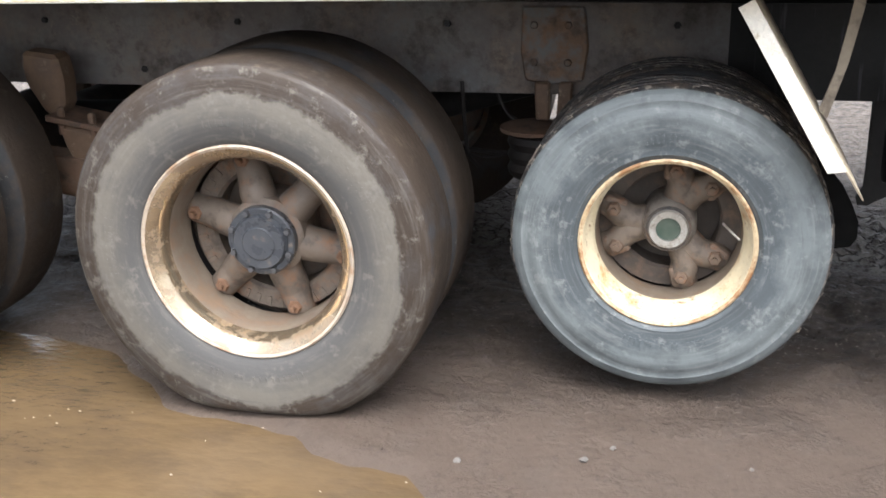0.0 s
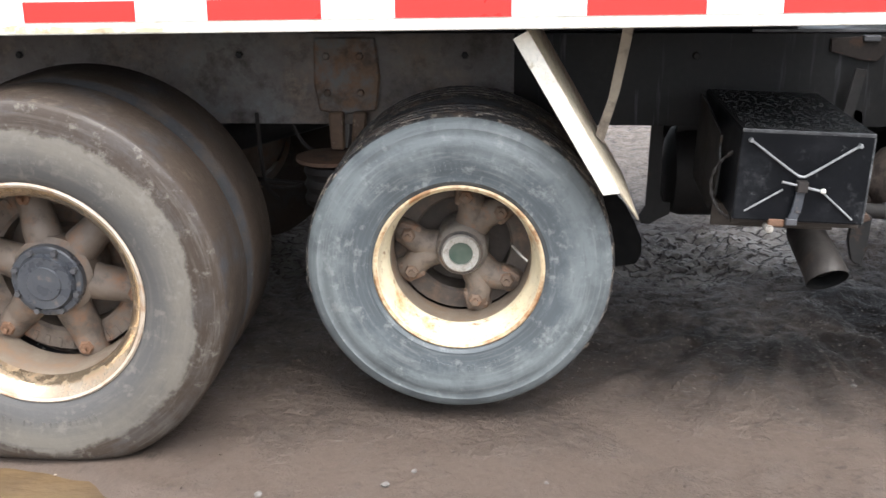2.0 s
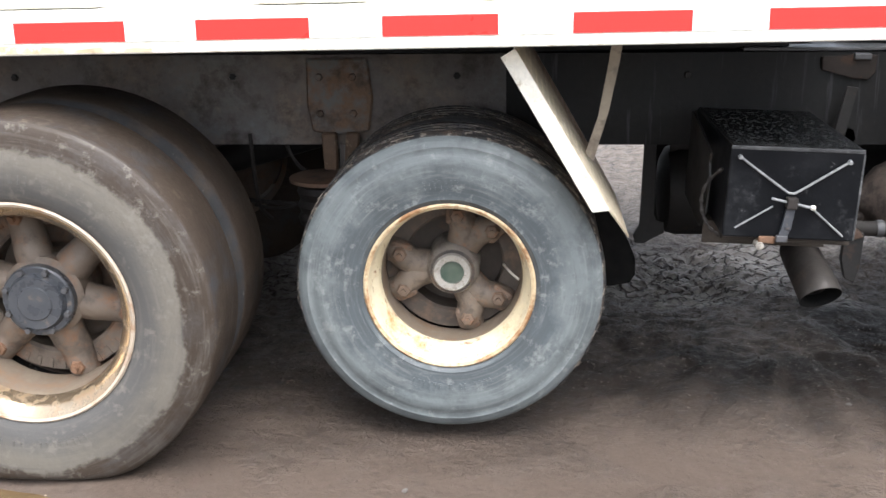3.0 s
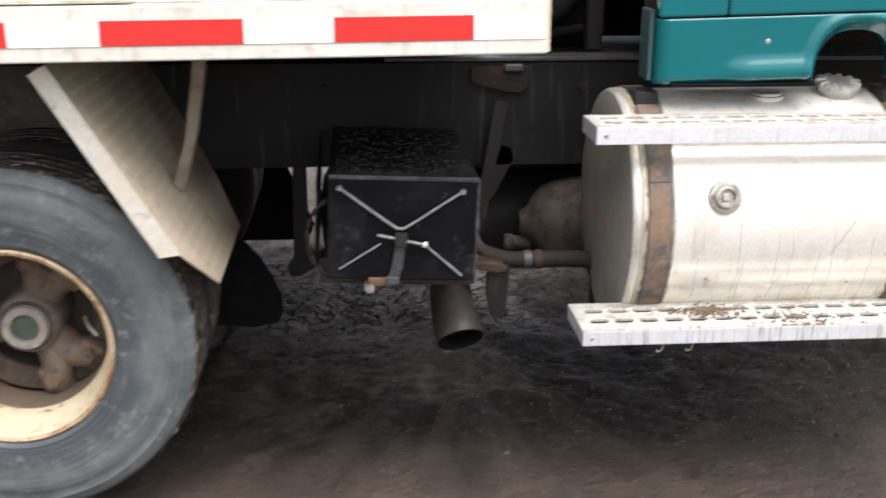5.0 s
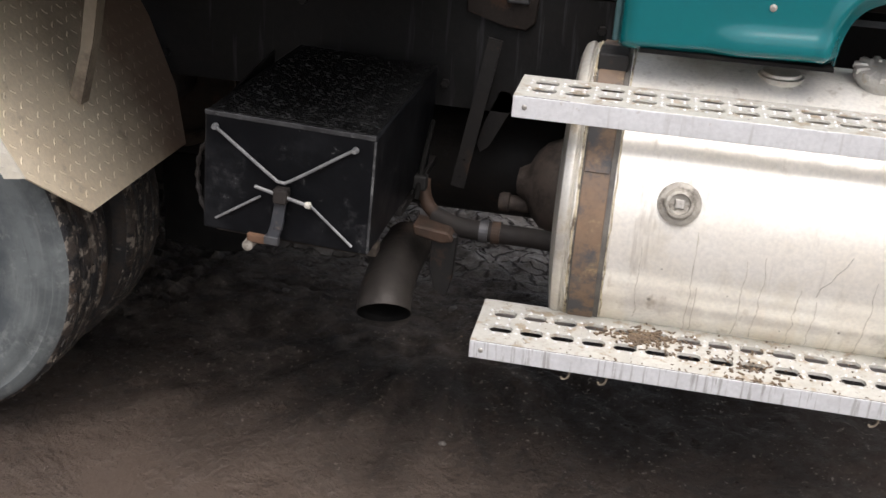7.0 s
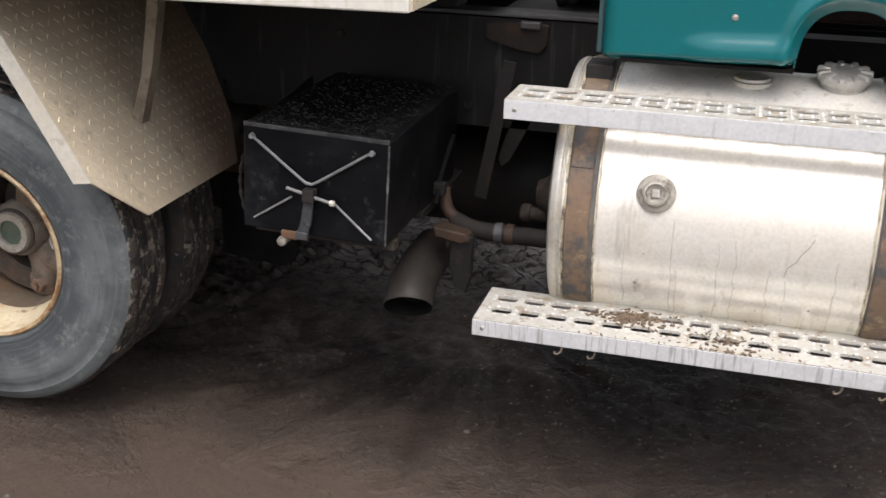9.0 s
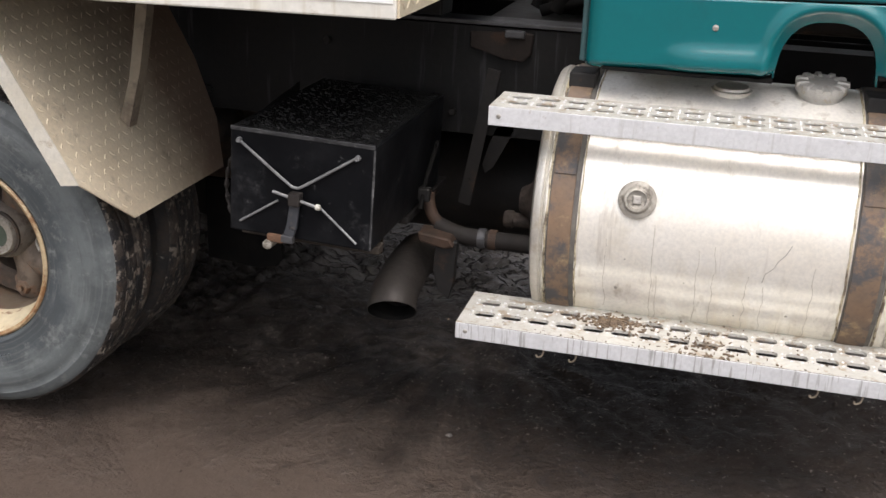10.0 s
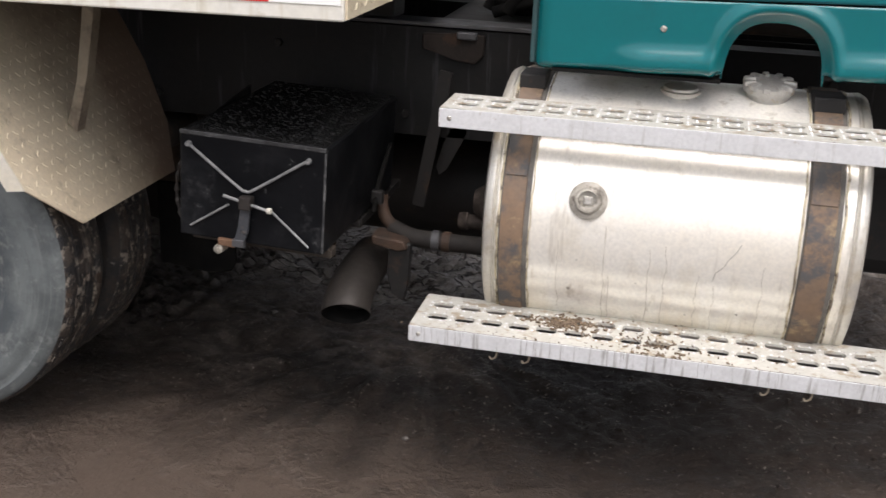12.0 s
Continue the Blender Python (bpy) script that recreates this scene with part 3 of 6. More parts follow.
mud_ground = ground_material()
water = surface("muddy_water", (0.108, 0.073, 0.038), (0.085, 0.057, 0.030), (0.04, 0.10), scale=1.5, fine=16, spots=[((0.062, 0.043, 0.026), 1.6, 0.54, 0.72)], bump=0.12, depth=0.03, stretch=(1, 2.2, 1))
foam = surface("pale_foam", (0.36, 0.31, 0.24), (0.24, 0.19, 0.13), (0.2, 0.4), scale=60, fine=200, bump=0)
far_white = surface("far_white_paint", (0.75, 0.75, 0.73), (0.68, 0.67, 0.64), (0.4, 0.6), scale=3, fine=30, bump=0.05)


# ---- building blocks ----
def mesh_of(name, bm, material, smooth=False):
    data = bpy.data.meshes.new(name)
    bmesh.ops.recalc_face_normals(bm, faces=bm.faces)
    if smooth:
        for f in bm.faces:
            f.smooth = True
        for e in bm.edges:
            if len(e.link_faces) == 2 and e.calc_face_angle(0) > radians(38):
                e.smooth = False
    bm.to_mesh(data)
    bm.free()
    for mat in material if isinstance(material, (list, tuple)) else (material,):
        data.materials.append(mat)
    return data


def part(name, bm, material, parent, label="", smooth=False, at=None):
    ob = new(name, mesh_of(name, bm, material, smooth))
    ob.parent = parent
    if at is not None:
        ob.matrix_basis = at
    return tagged(ob, label)


def add_box(bm, x0, x1, y0, y1, z0, z1, bevel=0.0, m=None):
    made = bmesh.ops.create_cube(bm, size=1.0)["verts"]
    for v in made:
        v.co = Vector((x0 + (v.co.x + 0.5) * (x1 - x0), y0 + (v.co.y + 0.5) * (y1 - y0), z0 + (v.co.z + 0.5) * (z1 - z0)))
    if bevel:
        edges = list({e for v in made for e in v.link_edges})
        out = bmesh.ops.bevel(bm, geom=edges, offset=bevel, segments=2, affect="EDGES", profile=0.5)
        made = list({v for f in out["faces"] for v in f.verts})
    if m is not None:
        bmesh.ops.transform(bm, matrix=m, verts=made)
    return bm


def box(*a, **k):
    return add_box(bmesh.new(), *a, **k)


def add_lathe(bm, profile, axis="y", turns=64, closed=False, m=None):
    """Turns a profile of (radius, along) round an axis."""
    rings = []
    for r, a in profile:
        ring = []
        for i in range(turns):
            u = 2 * math.pi * i / turns
            c, s = r * math.cos(u), r * math.sin(u)
            p = {"y": (c, a, s), "x": (a, c, s), "z": (c, s, a)}[axis]
            ring.append(bm.verts.new(p))
        rings.append(ring)
    pairs = list(zip(rings, rings[1:])) + ([(rings[-1], rings[0])] if closed else [])
    for p, q in pairs:
        for i in range(turns):
            j = (i + 1) % turns
            bm.faces.new((p[i], p[j], q[j], q[i]))
    if not closed:
        for ring in (rings[0], rings[-1]):
            bm.faces.new(ring)
    if m is not None:
        bmesh.ops.transform(bm, matrix=m, verts=[v for ring in rings for v in ring])
    return bm


def lathe(*a, **k):
    return add_lathe(bmesh.new(), *a, **k)


def add_tube(bm, points, r, sides=12, hollow=0.0):
    """A round bar or pipe along points; r may be a list."""
    pts = [Vector(p) for p in points]
    rs = r if isinstance(r, (list, tuple)) else [r] * len(pts)
    up = Vector((0.123, 0.456, 0.88))
    outer, inner = [], []
    for i, p in enumerate(pts):
        d = (pts[min(i + 1, len(pts) - 1)] - pts[max(i - 1, 0)]).normalized()
        a = d.cross(up).normalized()
        b = d.cross(a)
        outer.append([bm.verts.new(p + rs[i] * (math.cos(2 * math.pi * k / sides) * a + math.sin(2 * math.pi * k / sides) * b)) for k in range(sides)])
        if hollow:
            q = rs[i] - hollow
            inner.append([bm.verts.new(p + q * (math.cos(2 * math.pi * k / sides) * a + math.sin(2 * math.pi * k / sides) * b)) for k in range(sides)])
    for rows in (outer, inner):
        for p, q in zip(rows, rows[1:]):
            for k in range(sides):
                bm.faces.new((p[k], p[(k + 1) % sides], q[(k + 1) % sides], q[k]))
    for end in (0, -1):
        if hollow:
            for k in range(sides):
                bm.faces.new((outer[end][k], outer[end][(k + 1) % sides], inner[end][(k + 1) % sides], inner[end][k]))
        else:
            bm.faces.new(outer[end])
    return bm


def tube(*a, **k):
    return add_tube(bmesh.new(), *a, **k)


def bend(points, n=6):
    """A smooth curve through points (Catmull-Rom)."""
    p = [Vector(q) for q in points]
    p = [2 * p[0] - p[1]] + p + [2 * p[-1] - p[-2]]
    out = []
    for a, b, c, d in zip(p, p[1:], p[2:], p[3:]):
        for i in range(n):
            t = i / n
            out.append(0.5 * (2 * b + (c - a) * t + (2 * a - 5 * b + 4 * c - d) * t * t + (3 * b - a - 3 * c + d) * t ** 3))
    return out + [p[-2]]


def prism(outline, axis, a, b, bevel=0.0):
    """A plate: an outline in the two other axes, between a and b along axis."""
    bm = bmesh.new()
    put = {"x": lambda u, v, w: (w, u, v), "y": lambda u, v, w: (u, w, v), "z": lambda u, v, w: (u, v, w)}[axis]
    lo = [bm.verts.new(put(u, v, a)) for u, v in outline]
    hi = [bm.verts.new(put(u, v, b)) for u, v in outline]
    bm.faces.new(lo)
    bm.faces.new(hi)
    for i in range(len(lo)):
        j = (i + 1) % len(lo)
        bm.faces.new((lo[i], lo[j], hi[j], hi[i]))
    if bevel:
        bmesh.ops.bevel(bm, geom=list(bm.edges), offset=bevel, segments=1, affect="EDGES")
    return bm


def plate_bumps(bm, place, u0, u1, v0, v1, pitch, inside=None, length=0.021, width=0.007, high=0.0022):
    """Raised lozenges of tread plate, alternately turned; place(u, v, h) gives the point."""
    nu, nv = int((u1 - u0) / pitch), int((v1 - v0) / pitch)
    for i in range(nu):
        for j in range(nv):
            u, v = u0 + (i + 0.5) * pitch, v0 + (j + 0.5) * pitch
            if inside and not inside(u, v):
                continue
            a = radians(45 if (i + j) % 2 else -45)
            ring = []
            for k, (lu, lv) in enumerate(((1, 0), (0.25, 1), (-0.25, 1), (-1, 0), (-0.25, -1), (0.25, -1))):
                du, dv = lu * length / 2, lv * width / 2
                ring.append(bm.verts.new(place(u + du * math.cos(a) - dv * math.sin(a), v + du * math.sin(a) + dv * math.cos(a), 0.0)))
            top = [bm.verts.new(place(u + s * length * 0.3 * math.cos(a), v + s * length * 0.3 * math.sin(a), high)) for s in (1, -1)]
            for f in ((0, 1, "a"), (1, 2, "ab"), (2, 3, "b"), (3, 4, "b"), (4, 5, "ba"), (5, 0, "a")):
                p, q = ring[f[0]], ring[f[1]]
                tops = [top[0] if c == "a" else top[1] for c in f[2]]
                bm.faces.new((p, q, *reversed(tops)) if len(tops) == 1 else (p, q, tops[1], tops[0]))
    return bm


# ---- ground ----
PUDDLE = [(-4.0, -1.35), (-4.55, -0.95), (-4.75, -0.3), (-4.6, 0.3), (-4.1, 0.45), (-3.2, 0.42), (-2.6, 0.38), (-2.25, 0.22), (-2.03, 0.0), (-1.90, -0.04), (-1.74, -0.07), (-1.55, -0.09), (-1.47, -0.19), (-1.37, -0.235), (-1.21, -0.26), (-1.10, -0.38), (-1.04, -0.55), (-1.02, -0.8), (-1.22, -1.02), (-1.65, -1.2), (-2.3, -1.45), (-3.1, -1.55)]


def ragged(poly, step=0.035, sway=0.035):
    """The outline cut into short lengths and pushed in and out."""
    line = []
    for (x0, y0), (x1, y1) in zip(poly, poly[1:] + poly[:1]):
        long = math.hypot(x1 - x0, y1 - y0)
        n = max(1, int(long / step))
        for k in range(n):
            x, y = x0 + (x1 - x0) * k / n, y0 + (y1 - y0) * k / n
            w = sway * noise.noise(Vector((x * 5, y * 5, 3))) + 0.4 * sway * noise.noise(Vector((x * 17, y * 17, 8)))
            line.append((x + w * (y1 - y0) / long, y - w * (x1 - x0) / long))
    return line


def inside_depth(x, y, poly):
    """Signed distance to a closed outline, positive inside."""
    best, inside = 1e9, False
    for (x0, y0), (x1, y1) in zip(poly, poly[1:] + poly[:1]):
        dx, dy = x1 - x0, y1 - y0
        t = max(0.0, min(1.0, ((x - x0) * dx + (y - y0) * dy) / (dx * dx + dy * dy)))
        best = min(best, math.hypot(x - x0 - t * dx, y - y0 - t * dy))
        if (y0 > y) != (y1 > y) and x < x0 + (y - y0) / (y1 - y0) * dx:
            inside = not inside
    return best if inside else -best


def ground_height(x, y):
    p = Vector((x, y, 0))
    z = 0.010 * noise.noise(p * 1.1) + 0.006 * noise.noise(p * 3.7 + Vector((9, 2, 0))) + 0.003 * noise.noise(p * 11.0)
    rough = 1 / (1 + math.exp(-(y - 0.75) * 5))
    z += rough * (0.030 * noise.noise(p * 2.3 + Vector((4, 4, 1))) + 0.026 * noise.noise(p * 7.0) + 0.022 * abs(noise.noise(p * 15.0)))
    for cy, half, pitch in ((1.80, 0.42, 0.058), (3.2, 0.24, 0.062)):
        v = (y - cy - 0.06 * math.sin(x * 0.9)) / half
        if abs(v) < 1:
            lane = (v + 1) * half / 0.052
            row = math.floor(lane)
            fv = lane - row
            fu = (x / pitch + 0.5 * (row % 2) + 0.3 * fv + 0.3 * noise.noise(Vector((x * 3, y * 3, 2)))) % 1.0
            edge = min(fu, 1 - fu, fv, 1 - fv)
            wear = max(0.0, min(1.0, 0.55 + 0.9 * noise.noise(Vector((x * 1.7, y * 2.0, 5)))))
            z += (1 - v ** 4) * wear * (-0.016 + 0.016 * min(1.0, max(0.0, (edge - 0.07) * 10)))
    # furrows blown out in rays below the exhaust
    away, turned = math.hypot(x - 0.52, y - 1.22), math.atan2(y - 1.22, x - 0.52)
    if 0.2 < away < 1.3 and y < 1.25:
        fade = min(1.0, (away - 0.2) / 0.2) * min(1.0, (1.3 - away) / 0.5)
        z += fade * (0.016 * noise.noise(Vector((9 * math.cos(turned), 9 * math.sin(turned), away * 2.2))) + 0.006 * noise.noise(Vector((22 * math.cos(turned), 22 * math.sin(turned), away * 7))))
    # tread blocks of a wheel that crossed under the truck
    u, v = (x + 0.44 - 0.12 * (y - 1.35)) / 0.19, (y - 1.38) / 0.45
    if abs(u) < 1 and abs(v) < 1:
        col = (u + 1) * 2.2
        fu = col % 1.0
        fv = (y / 0.062 + 0.45 * math.floor(col) + 0.5 * fu) % 1.0
        edge = min(fu, 1 - fu, fv, 1 - fv)
        z += (1 - v ** 6) * (-0.02 + 0.02 * min(1.0, max(0.0, (edge - 0.10) * 9)))
    z += 0.014 * math.exp(-((x + 1.70) / 0.30) ** 2 - ((y - 0.12) / 0.2) ** 2)
    z = z * max(0.0, min(1.0, 1.0 - max(0.0, -y - 2.0) / 20))
    d = inside_depth(x, y, PUDDLE) + 0.05 * noise.noise(p * 4.0)
    z -= 0.05 * max(0.0, min(1.0, (d + 0.05) / 0.2)) if d > -0.05 else 0.0
    return z


def spaced(lo, hi, fine0, fine1, step):
    a = [fine0 + i * step for i in range(int(round((fine1 - fine0) / step)) + 1)]
    s, left, right = step, [], []
    x = a[0]
    while x > lo:
        s *= 1.35
        x -= s
        left.append(max(x, lo))
    s, x = step, a[-1]
    while x < hi:
        s *= 1.35
        x += s
        right.append(min(x, hi))
    return left[::-1] + a + right


gx, gy = spaced(-400, 400, -2.9, 2.2, 0.015), spaced(-400, 400, -0.8, 2.4, 0.015)
verts = [(x, y, ground_height(x, y) if abs(x) < 40 and abs(y) < 40 else 0.0) for y in gy for x in gx]
w = len(gx)
faces = [(j * w + i, j * w + i + 1, (j + 1) * w + i + 1, (j + 1) * w + i) for j in range(len(gy) - 1) for i in range(w - 1)]
gdata = bpy.data.meshes.new("ground")
gdata.from_pydata(verts, [], faces)
gdata.polygons.foreach_set("use_smooth", [True] * len(faces))
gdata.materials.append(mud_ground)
tagged(new("ground", gdata), "wet brown mud yard with ruts and tyre tracks", "ground", kind="structure")

# clods of mud pressed up from the ruts
rng = random.Random(21)
cv, cf = [], []
for i in range(2600):
    x = rng.uniform(-2.4, 2.0)
    y = rng.choice((rng.gauss(1.0, 0.35), rng.gauss(0.75, 0.25), rng.gauss(1.3, 0.4), rng.uniform(-0.6, 2.4)))
    if inside_depth(x, y, PUDDLE) > -0.03 or y < -0.75:
        continue
    r = rng.uniform(0.0015, 0.006) * (1.0 + 1.3 * (rng.random() < 0.16) * (y > 0.45))
    z, n0, turned = ground_height(x, y), len(cv), rng.uniform(0, 6.28)
    for k in range(6):
        a, q = turned + k * 1.047, r * rng.uniform(0.7, 1.3)
        cv.append((x + q * math.cos(a), y + q * math.sin(a), z - 0.003))
    for k in range(3):
        a, q = turned + k * 2.094, r * rng.uniform(0.35, 0.7)
        cv.append((x + q * math.cos(a), y + q * math.sin(a), z + r * rng.uniform(0.35, 0.8)))
    for k in range(3):
        p, q, u, v = n0 + 2 * k, n0 + 2 * k + 1, n0 + (2 * k + 2) % 6, n0 + 6 + k
        cf += [(p, q, v), (q, u, n0 + 6 + (k + 1) % 3, v)]
    cf.append((n0 + 6, n0 + 7, n0 + 8))
cdata = bpy.data.meshes.new("mud_clods")
cdata.from_pydata(cv, [], cf)
cdata.materials.append(mud_ground)
tagged(new("mud_clods", cdata), "small clods of wet mud scattered on the ground", "mud", kind="stuff")

bm = bmesh.new()
bm.faces.new([bm.verts.new((x, y, -0.016)) for x, y in ragged(PUDDLE)])
tagged(new("puddle_water", mesh_of("puddle_water", bm, water)), "shallow puddle of muddy tan water beside the drive wheels", "puddle", kind="structure")

# bubbles and specks afloat on the puddle
rng = random.Random(14)
bm = bmesh.new()
while len(bm.faces) < 34 * 7:
    x, y = rng.uniform(-2.9, -1.2), rng.choice((rng.uniform(-0.9, 0.1), rng.gauss(-0.14, 0.05)))
    if inside_depth(x, y, PUDDLE) < 0.012:
        continue
    r, long = rng.uniform(0.0012, 0.0038), rng.uniform(1.0, 2.4)
    ring = [bm.verts.new((x + r * long * math.cos(k * 1.047), y + r * math.sin(k * 1.047), -0.0165)) for k in range(6)]
    top = [bm.verts.new((x + 0.6 * (v.co.x - x), y + 0.6 * (v.co.y - y), -0.0142)) for v in ring]
    bm.faces.new(top)
    for k in range(6):
        bm.faces.new((ring[k], ring[(k + 1) % 6], top[(k + 1) % 6], top[k]))
tagged(new("puddle_foam", mesh_of("puddle_foam", bm, foam)), "pale bubbles and specks afloat on muddy water", "foam", kind="stuff")

# ---- the truck ----
truck = tagged(new("dump_truck"), "muddy white and teal dump truck with a raised lift axle", "truck")
MID = 1.22


def group_of(name, label="", at=None):
    ob = new(name)
    ob.empty_display_size = 0.1
    ob.parent = truck
    if at is not None:
        ob.matrix_basis = at
    return tagged(ob, label)


# frame rails, channels open to the middle
for side, y in (("near", 0.90), ("far", 2 * MID - 0.90)):
    s = 1 if side == "near" else -1
    outline = [(y, 0.742), (y + s * 0.085, 0.742), (y + s * 0.085, 0.752), (y + s * 0.012, 0.752), (y + s * 0.012, 1.03), (y + s * 0.085, 1.03), (y + s * 0.085, 1.04), (y, 1.04)]
    part("frame_rail", prism(outline, "x", -4.2, -0.45), frame_paint, truck, "blue-grey painted frame rail with rust and mud")
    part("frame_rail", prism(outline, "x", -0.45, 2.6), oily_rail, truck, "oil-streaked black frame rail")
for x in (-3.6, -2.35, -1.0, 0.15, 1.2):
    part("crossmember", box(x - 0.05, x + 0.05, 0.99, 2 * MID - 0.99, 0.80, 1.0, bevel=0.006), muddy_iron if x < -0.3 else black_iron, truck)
for i in range(16):
    part("bolt", lathe([(0.010, -0.008), (0.012, -0.004), (0.012, 0.004)], turns=6, m=pose(-3.2 + i * 0.37, 0.896, 0.80 + 0.17 * (i % 2))), black_iron, truck)

# dump bed
bed = group_of("dump_bed", "white steel dump bed with reflective tape")
SLOPE = 0.012


def sloped(bm):
    for v in bm.verts:
        v.co.z += SLOPE * v.co.x
    return bm


BED0, BED1 = -4.3, 0.607
part("side_rail", sloped(box(BED0, BED1, 0.0, 0.075, 1.172, 1.281, bevel=0.004)), white_paint, bed)
part("side_rail", sloped(box(BED0, BED1, 2 * MID - 0.075, 2 * MID, 1.172, 1.281, bevel=0.004)), white_paint, bed)
part("bed_floor", sloped(box(BED0, BED1 - 0.01, 0.08, 2 * MID - 0.08, 1.20, 1.215)), black_iron, bed)
part("side_wall", sloped(box(BED0, BED1 - 0.02, 0.05, 0.07, 1.2825, 2.25)), white_paint, bed)
part("side_wall", sloped(box(BED0, BED1 - 0.02, 2 * MID - 0.07, 2 * MID - 0.05, 1.294, 2.25)), white_paint, bed)
part("front_wall", sloped(box(BED1 - 0.035, BED1 - 0.012, 0.08, 2 * MID - 0.08, 1.225, 2.25)), white_paint, bed)
for x0, x1 in ((0.325, 0.575), (-0.50, -0.216), (-1.04, -0.78), (-1.7, -1.44), (-2.4, -2.14), (-3.1, -2.84)):
    part("side_post", sloped(box(x0, x1, 0.012, 0.048, 1.284, 2.24, bevel=0.006)), white_paint, bed, "smooth white side post")
bm = bmesh.new()
plate_bumps(bm, lambda u, v, h: (u, 0.0498 - h, v + SLOPE * u), -3.2, 0.55, 1.288, 1.46, 0.032, length=0.026, width=0.008)
tagged(part("plate_relief", bm, white_paint, bed), kind="stuff")
bm = bmesh.new()
add_box(bm, BED1 + 0.001, BED1 + 0.006, 0.004, 0.62, 1.176, 1.43)
plate_bumps(bm, lambda u, v, h: (BED1 + 0.0062 + h, u, v), 0.01, 0.6, 1.18, 1.42, 0.032)
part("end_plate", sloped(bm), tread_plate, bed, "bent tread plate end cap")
part("sill_beam", sloped(box(-4.2, 0.45, 0.93, 1.05, 1.045, 1.198, bevel=0.006)), black_iron, bed)
part("sill_beam", sloped(box(-4.2, 0.45, 2 * MID - 1.05, 2 * MID - 0.93, 1.045, 1.198, bevel=0.006)), black_iron, bed)
for i in range(10):
    part("bed_crossbeam", sloped(box(-4.0 + i * 0.48, -3.93 + i * 0.48, 0.50, 0.925, 1.12, 1.198, bevel=0.004)), black_iron, bed)
for i in range(-9, 2):
    x = i * 0.457
    part("red_strip", sloped(box(x - 0.279, x, -0.0022, -0.0004, 1.203, 1.252)), red_tape, bed, "red reflective tape")
    part("white_strip", sloped(box(x + 0.0006, min(x + 0.1774, BED1 - 0.006), -0.002, -0.0004, 1.203, 1.252)), white_tape, bed, "white reflective tape")
bm = bmesh.new()
lower_row, upper_row = [], []
for k in range(170):
    x = -3.3 + k * 0.0118
    reach = 0.015 + 0.016 * noise.noise(Vector((x * 4, 0, 1))) + 0.010 * noise.noise(Vector((x * 19, 0, 4))) - 0.02 * max(0.0, x + 1.7)
    reach = max(0.0008, min(0.024, reach))
    lower_row.append([bm.verts.new((x, y, 1.1765)) for y in (-0.0001, -0.0007)])
    upper_row.append([bm.verts.new((x, y, 1.1765 + reach)) for y in (-0.0001, -0.0007)])
for k in range(169):
    bm.faces.new((lower_row[k][1], lower_row[k + 1][1], upper_row[k + 1][1], upper_row[k][1]))
    bm.faces.new((upper_row[k][1], upper_row[k + 1][1], upper_row[k + 1][0], upper_row[k][0]))
    bm.faces.new((lower_row[k][0], lower_row[k + 1][0], lower_row[k + 1][1], lower_row[k][1]))
part("grime_film", sloped(bm), bed_grime, bed, "yellowed grime along the lower lip")


# wheels: built about the hub, outer side towards -y
def tyre_mesh(name, r, rim, y0, width, ribs, sidewall, tread, bead=0.0):
    """Outer side bulges; tread with circumferential grooves."""
    y1 = y0 + width
    h = r - rim
    prof = [(rim - 0.006, y0 + 0.035), (rim + 0.004, y0 + 0.022), (rim + h * 0.10, y0 + 0.010), (rim + h * 0.14, y0 + 0.011), (rim + h * 0.30, y0 + 0.0015), (rim + h * 0.46, y0),
            (rim + h * 0.56, y0 + 0.0022), (rim + h * 0.58, y0 + 0.0014), (rim + h * 0.70, y0 + 0.0075), (rim + h * 0.715, y0 + 0.0095), (rim + h * 0.80, y0 + 0.0135), (rim + h * 0.815, y0 + 0.0125),
            (rim + h * 0.90, y0 + 0.020), (rim + h * 0.955, y0 + 0.030)]
    if ribs == 1:
        prof = [p for i, p in enumerate(prof) if i not in (3, 6, 7, 9, 11)]
    t0, t1 = y0 + 0.036, y1 - 0.036
    span = (t1 - t0) / ribs
    for i in range(ribs):
        a = t0 + i * span
        prof += [(r - 0.004 if i == 0 else r - 0.001, a + 0.003), (r, a + span * 0.5), (r - 0.001, a + span - 0.007)]
        if i < ribs - 1:
            prof += [(r - 0.011, a + span - 0.005), (r - 0.011, a + span + 0.001)]
    prof += [(rim + h * 0.94, y1 - 0.028), (rim + h * 0.8, y1 - 0.012), (rim + h * 0.5, y1), (rim + h * 0.15, y1 - 0.01), (rim - 0.006, y1 - 0.035)]
    bm = lathe(prof, "y", 96, closed=True)
    wall = t0 - 0.002
    for f in bm.faces:
        f.material_index = 1 if f.calc_center_median().y > wall else 0
    return mesh_of(name, bm, [sidewall, tread], smooth=True)


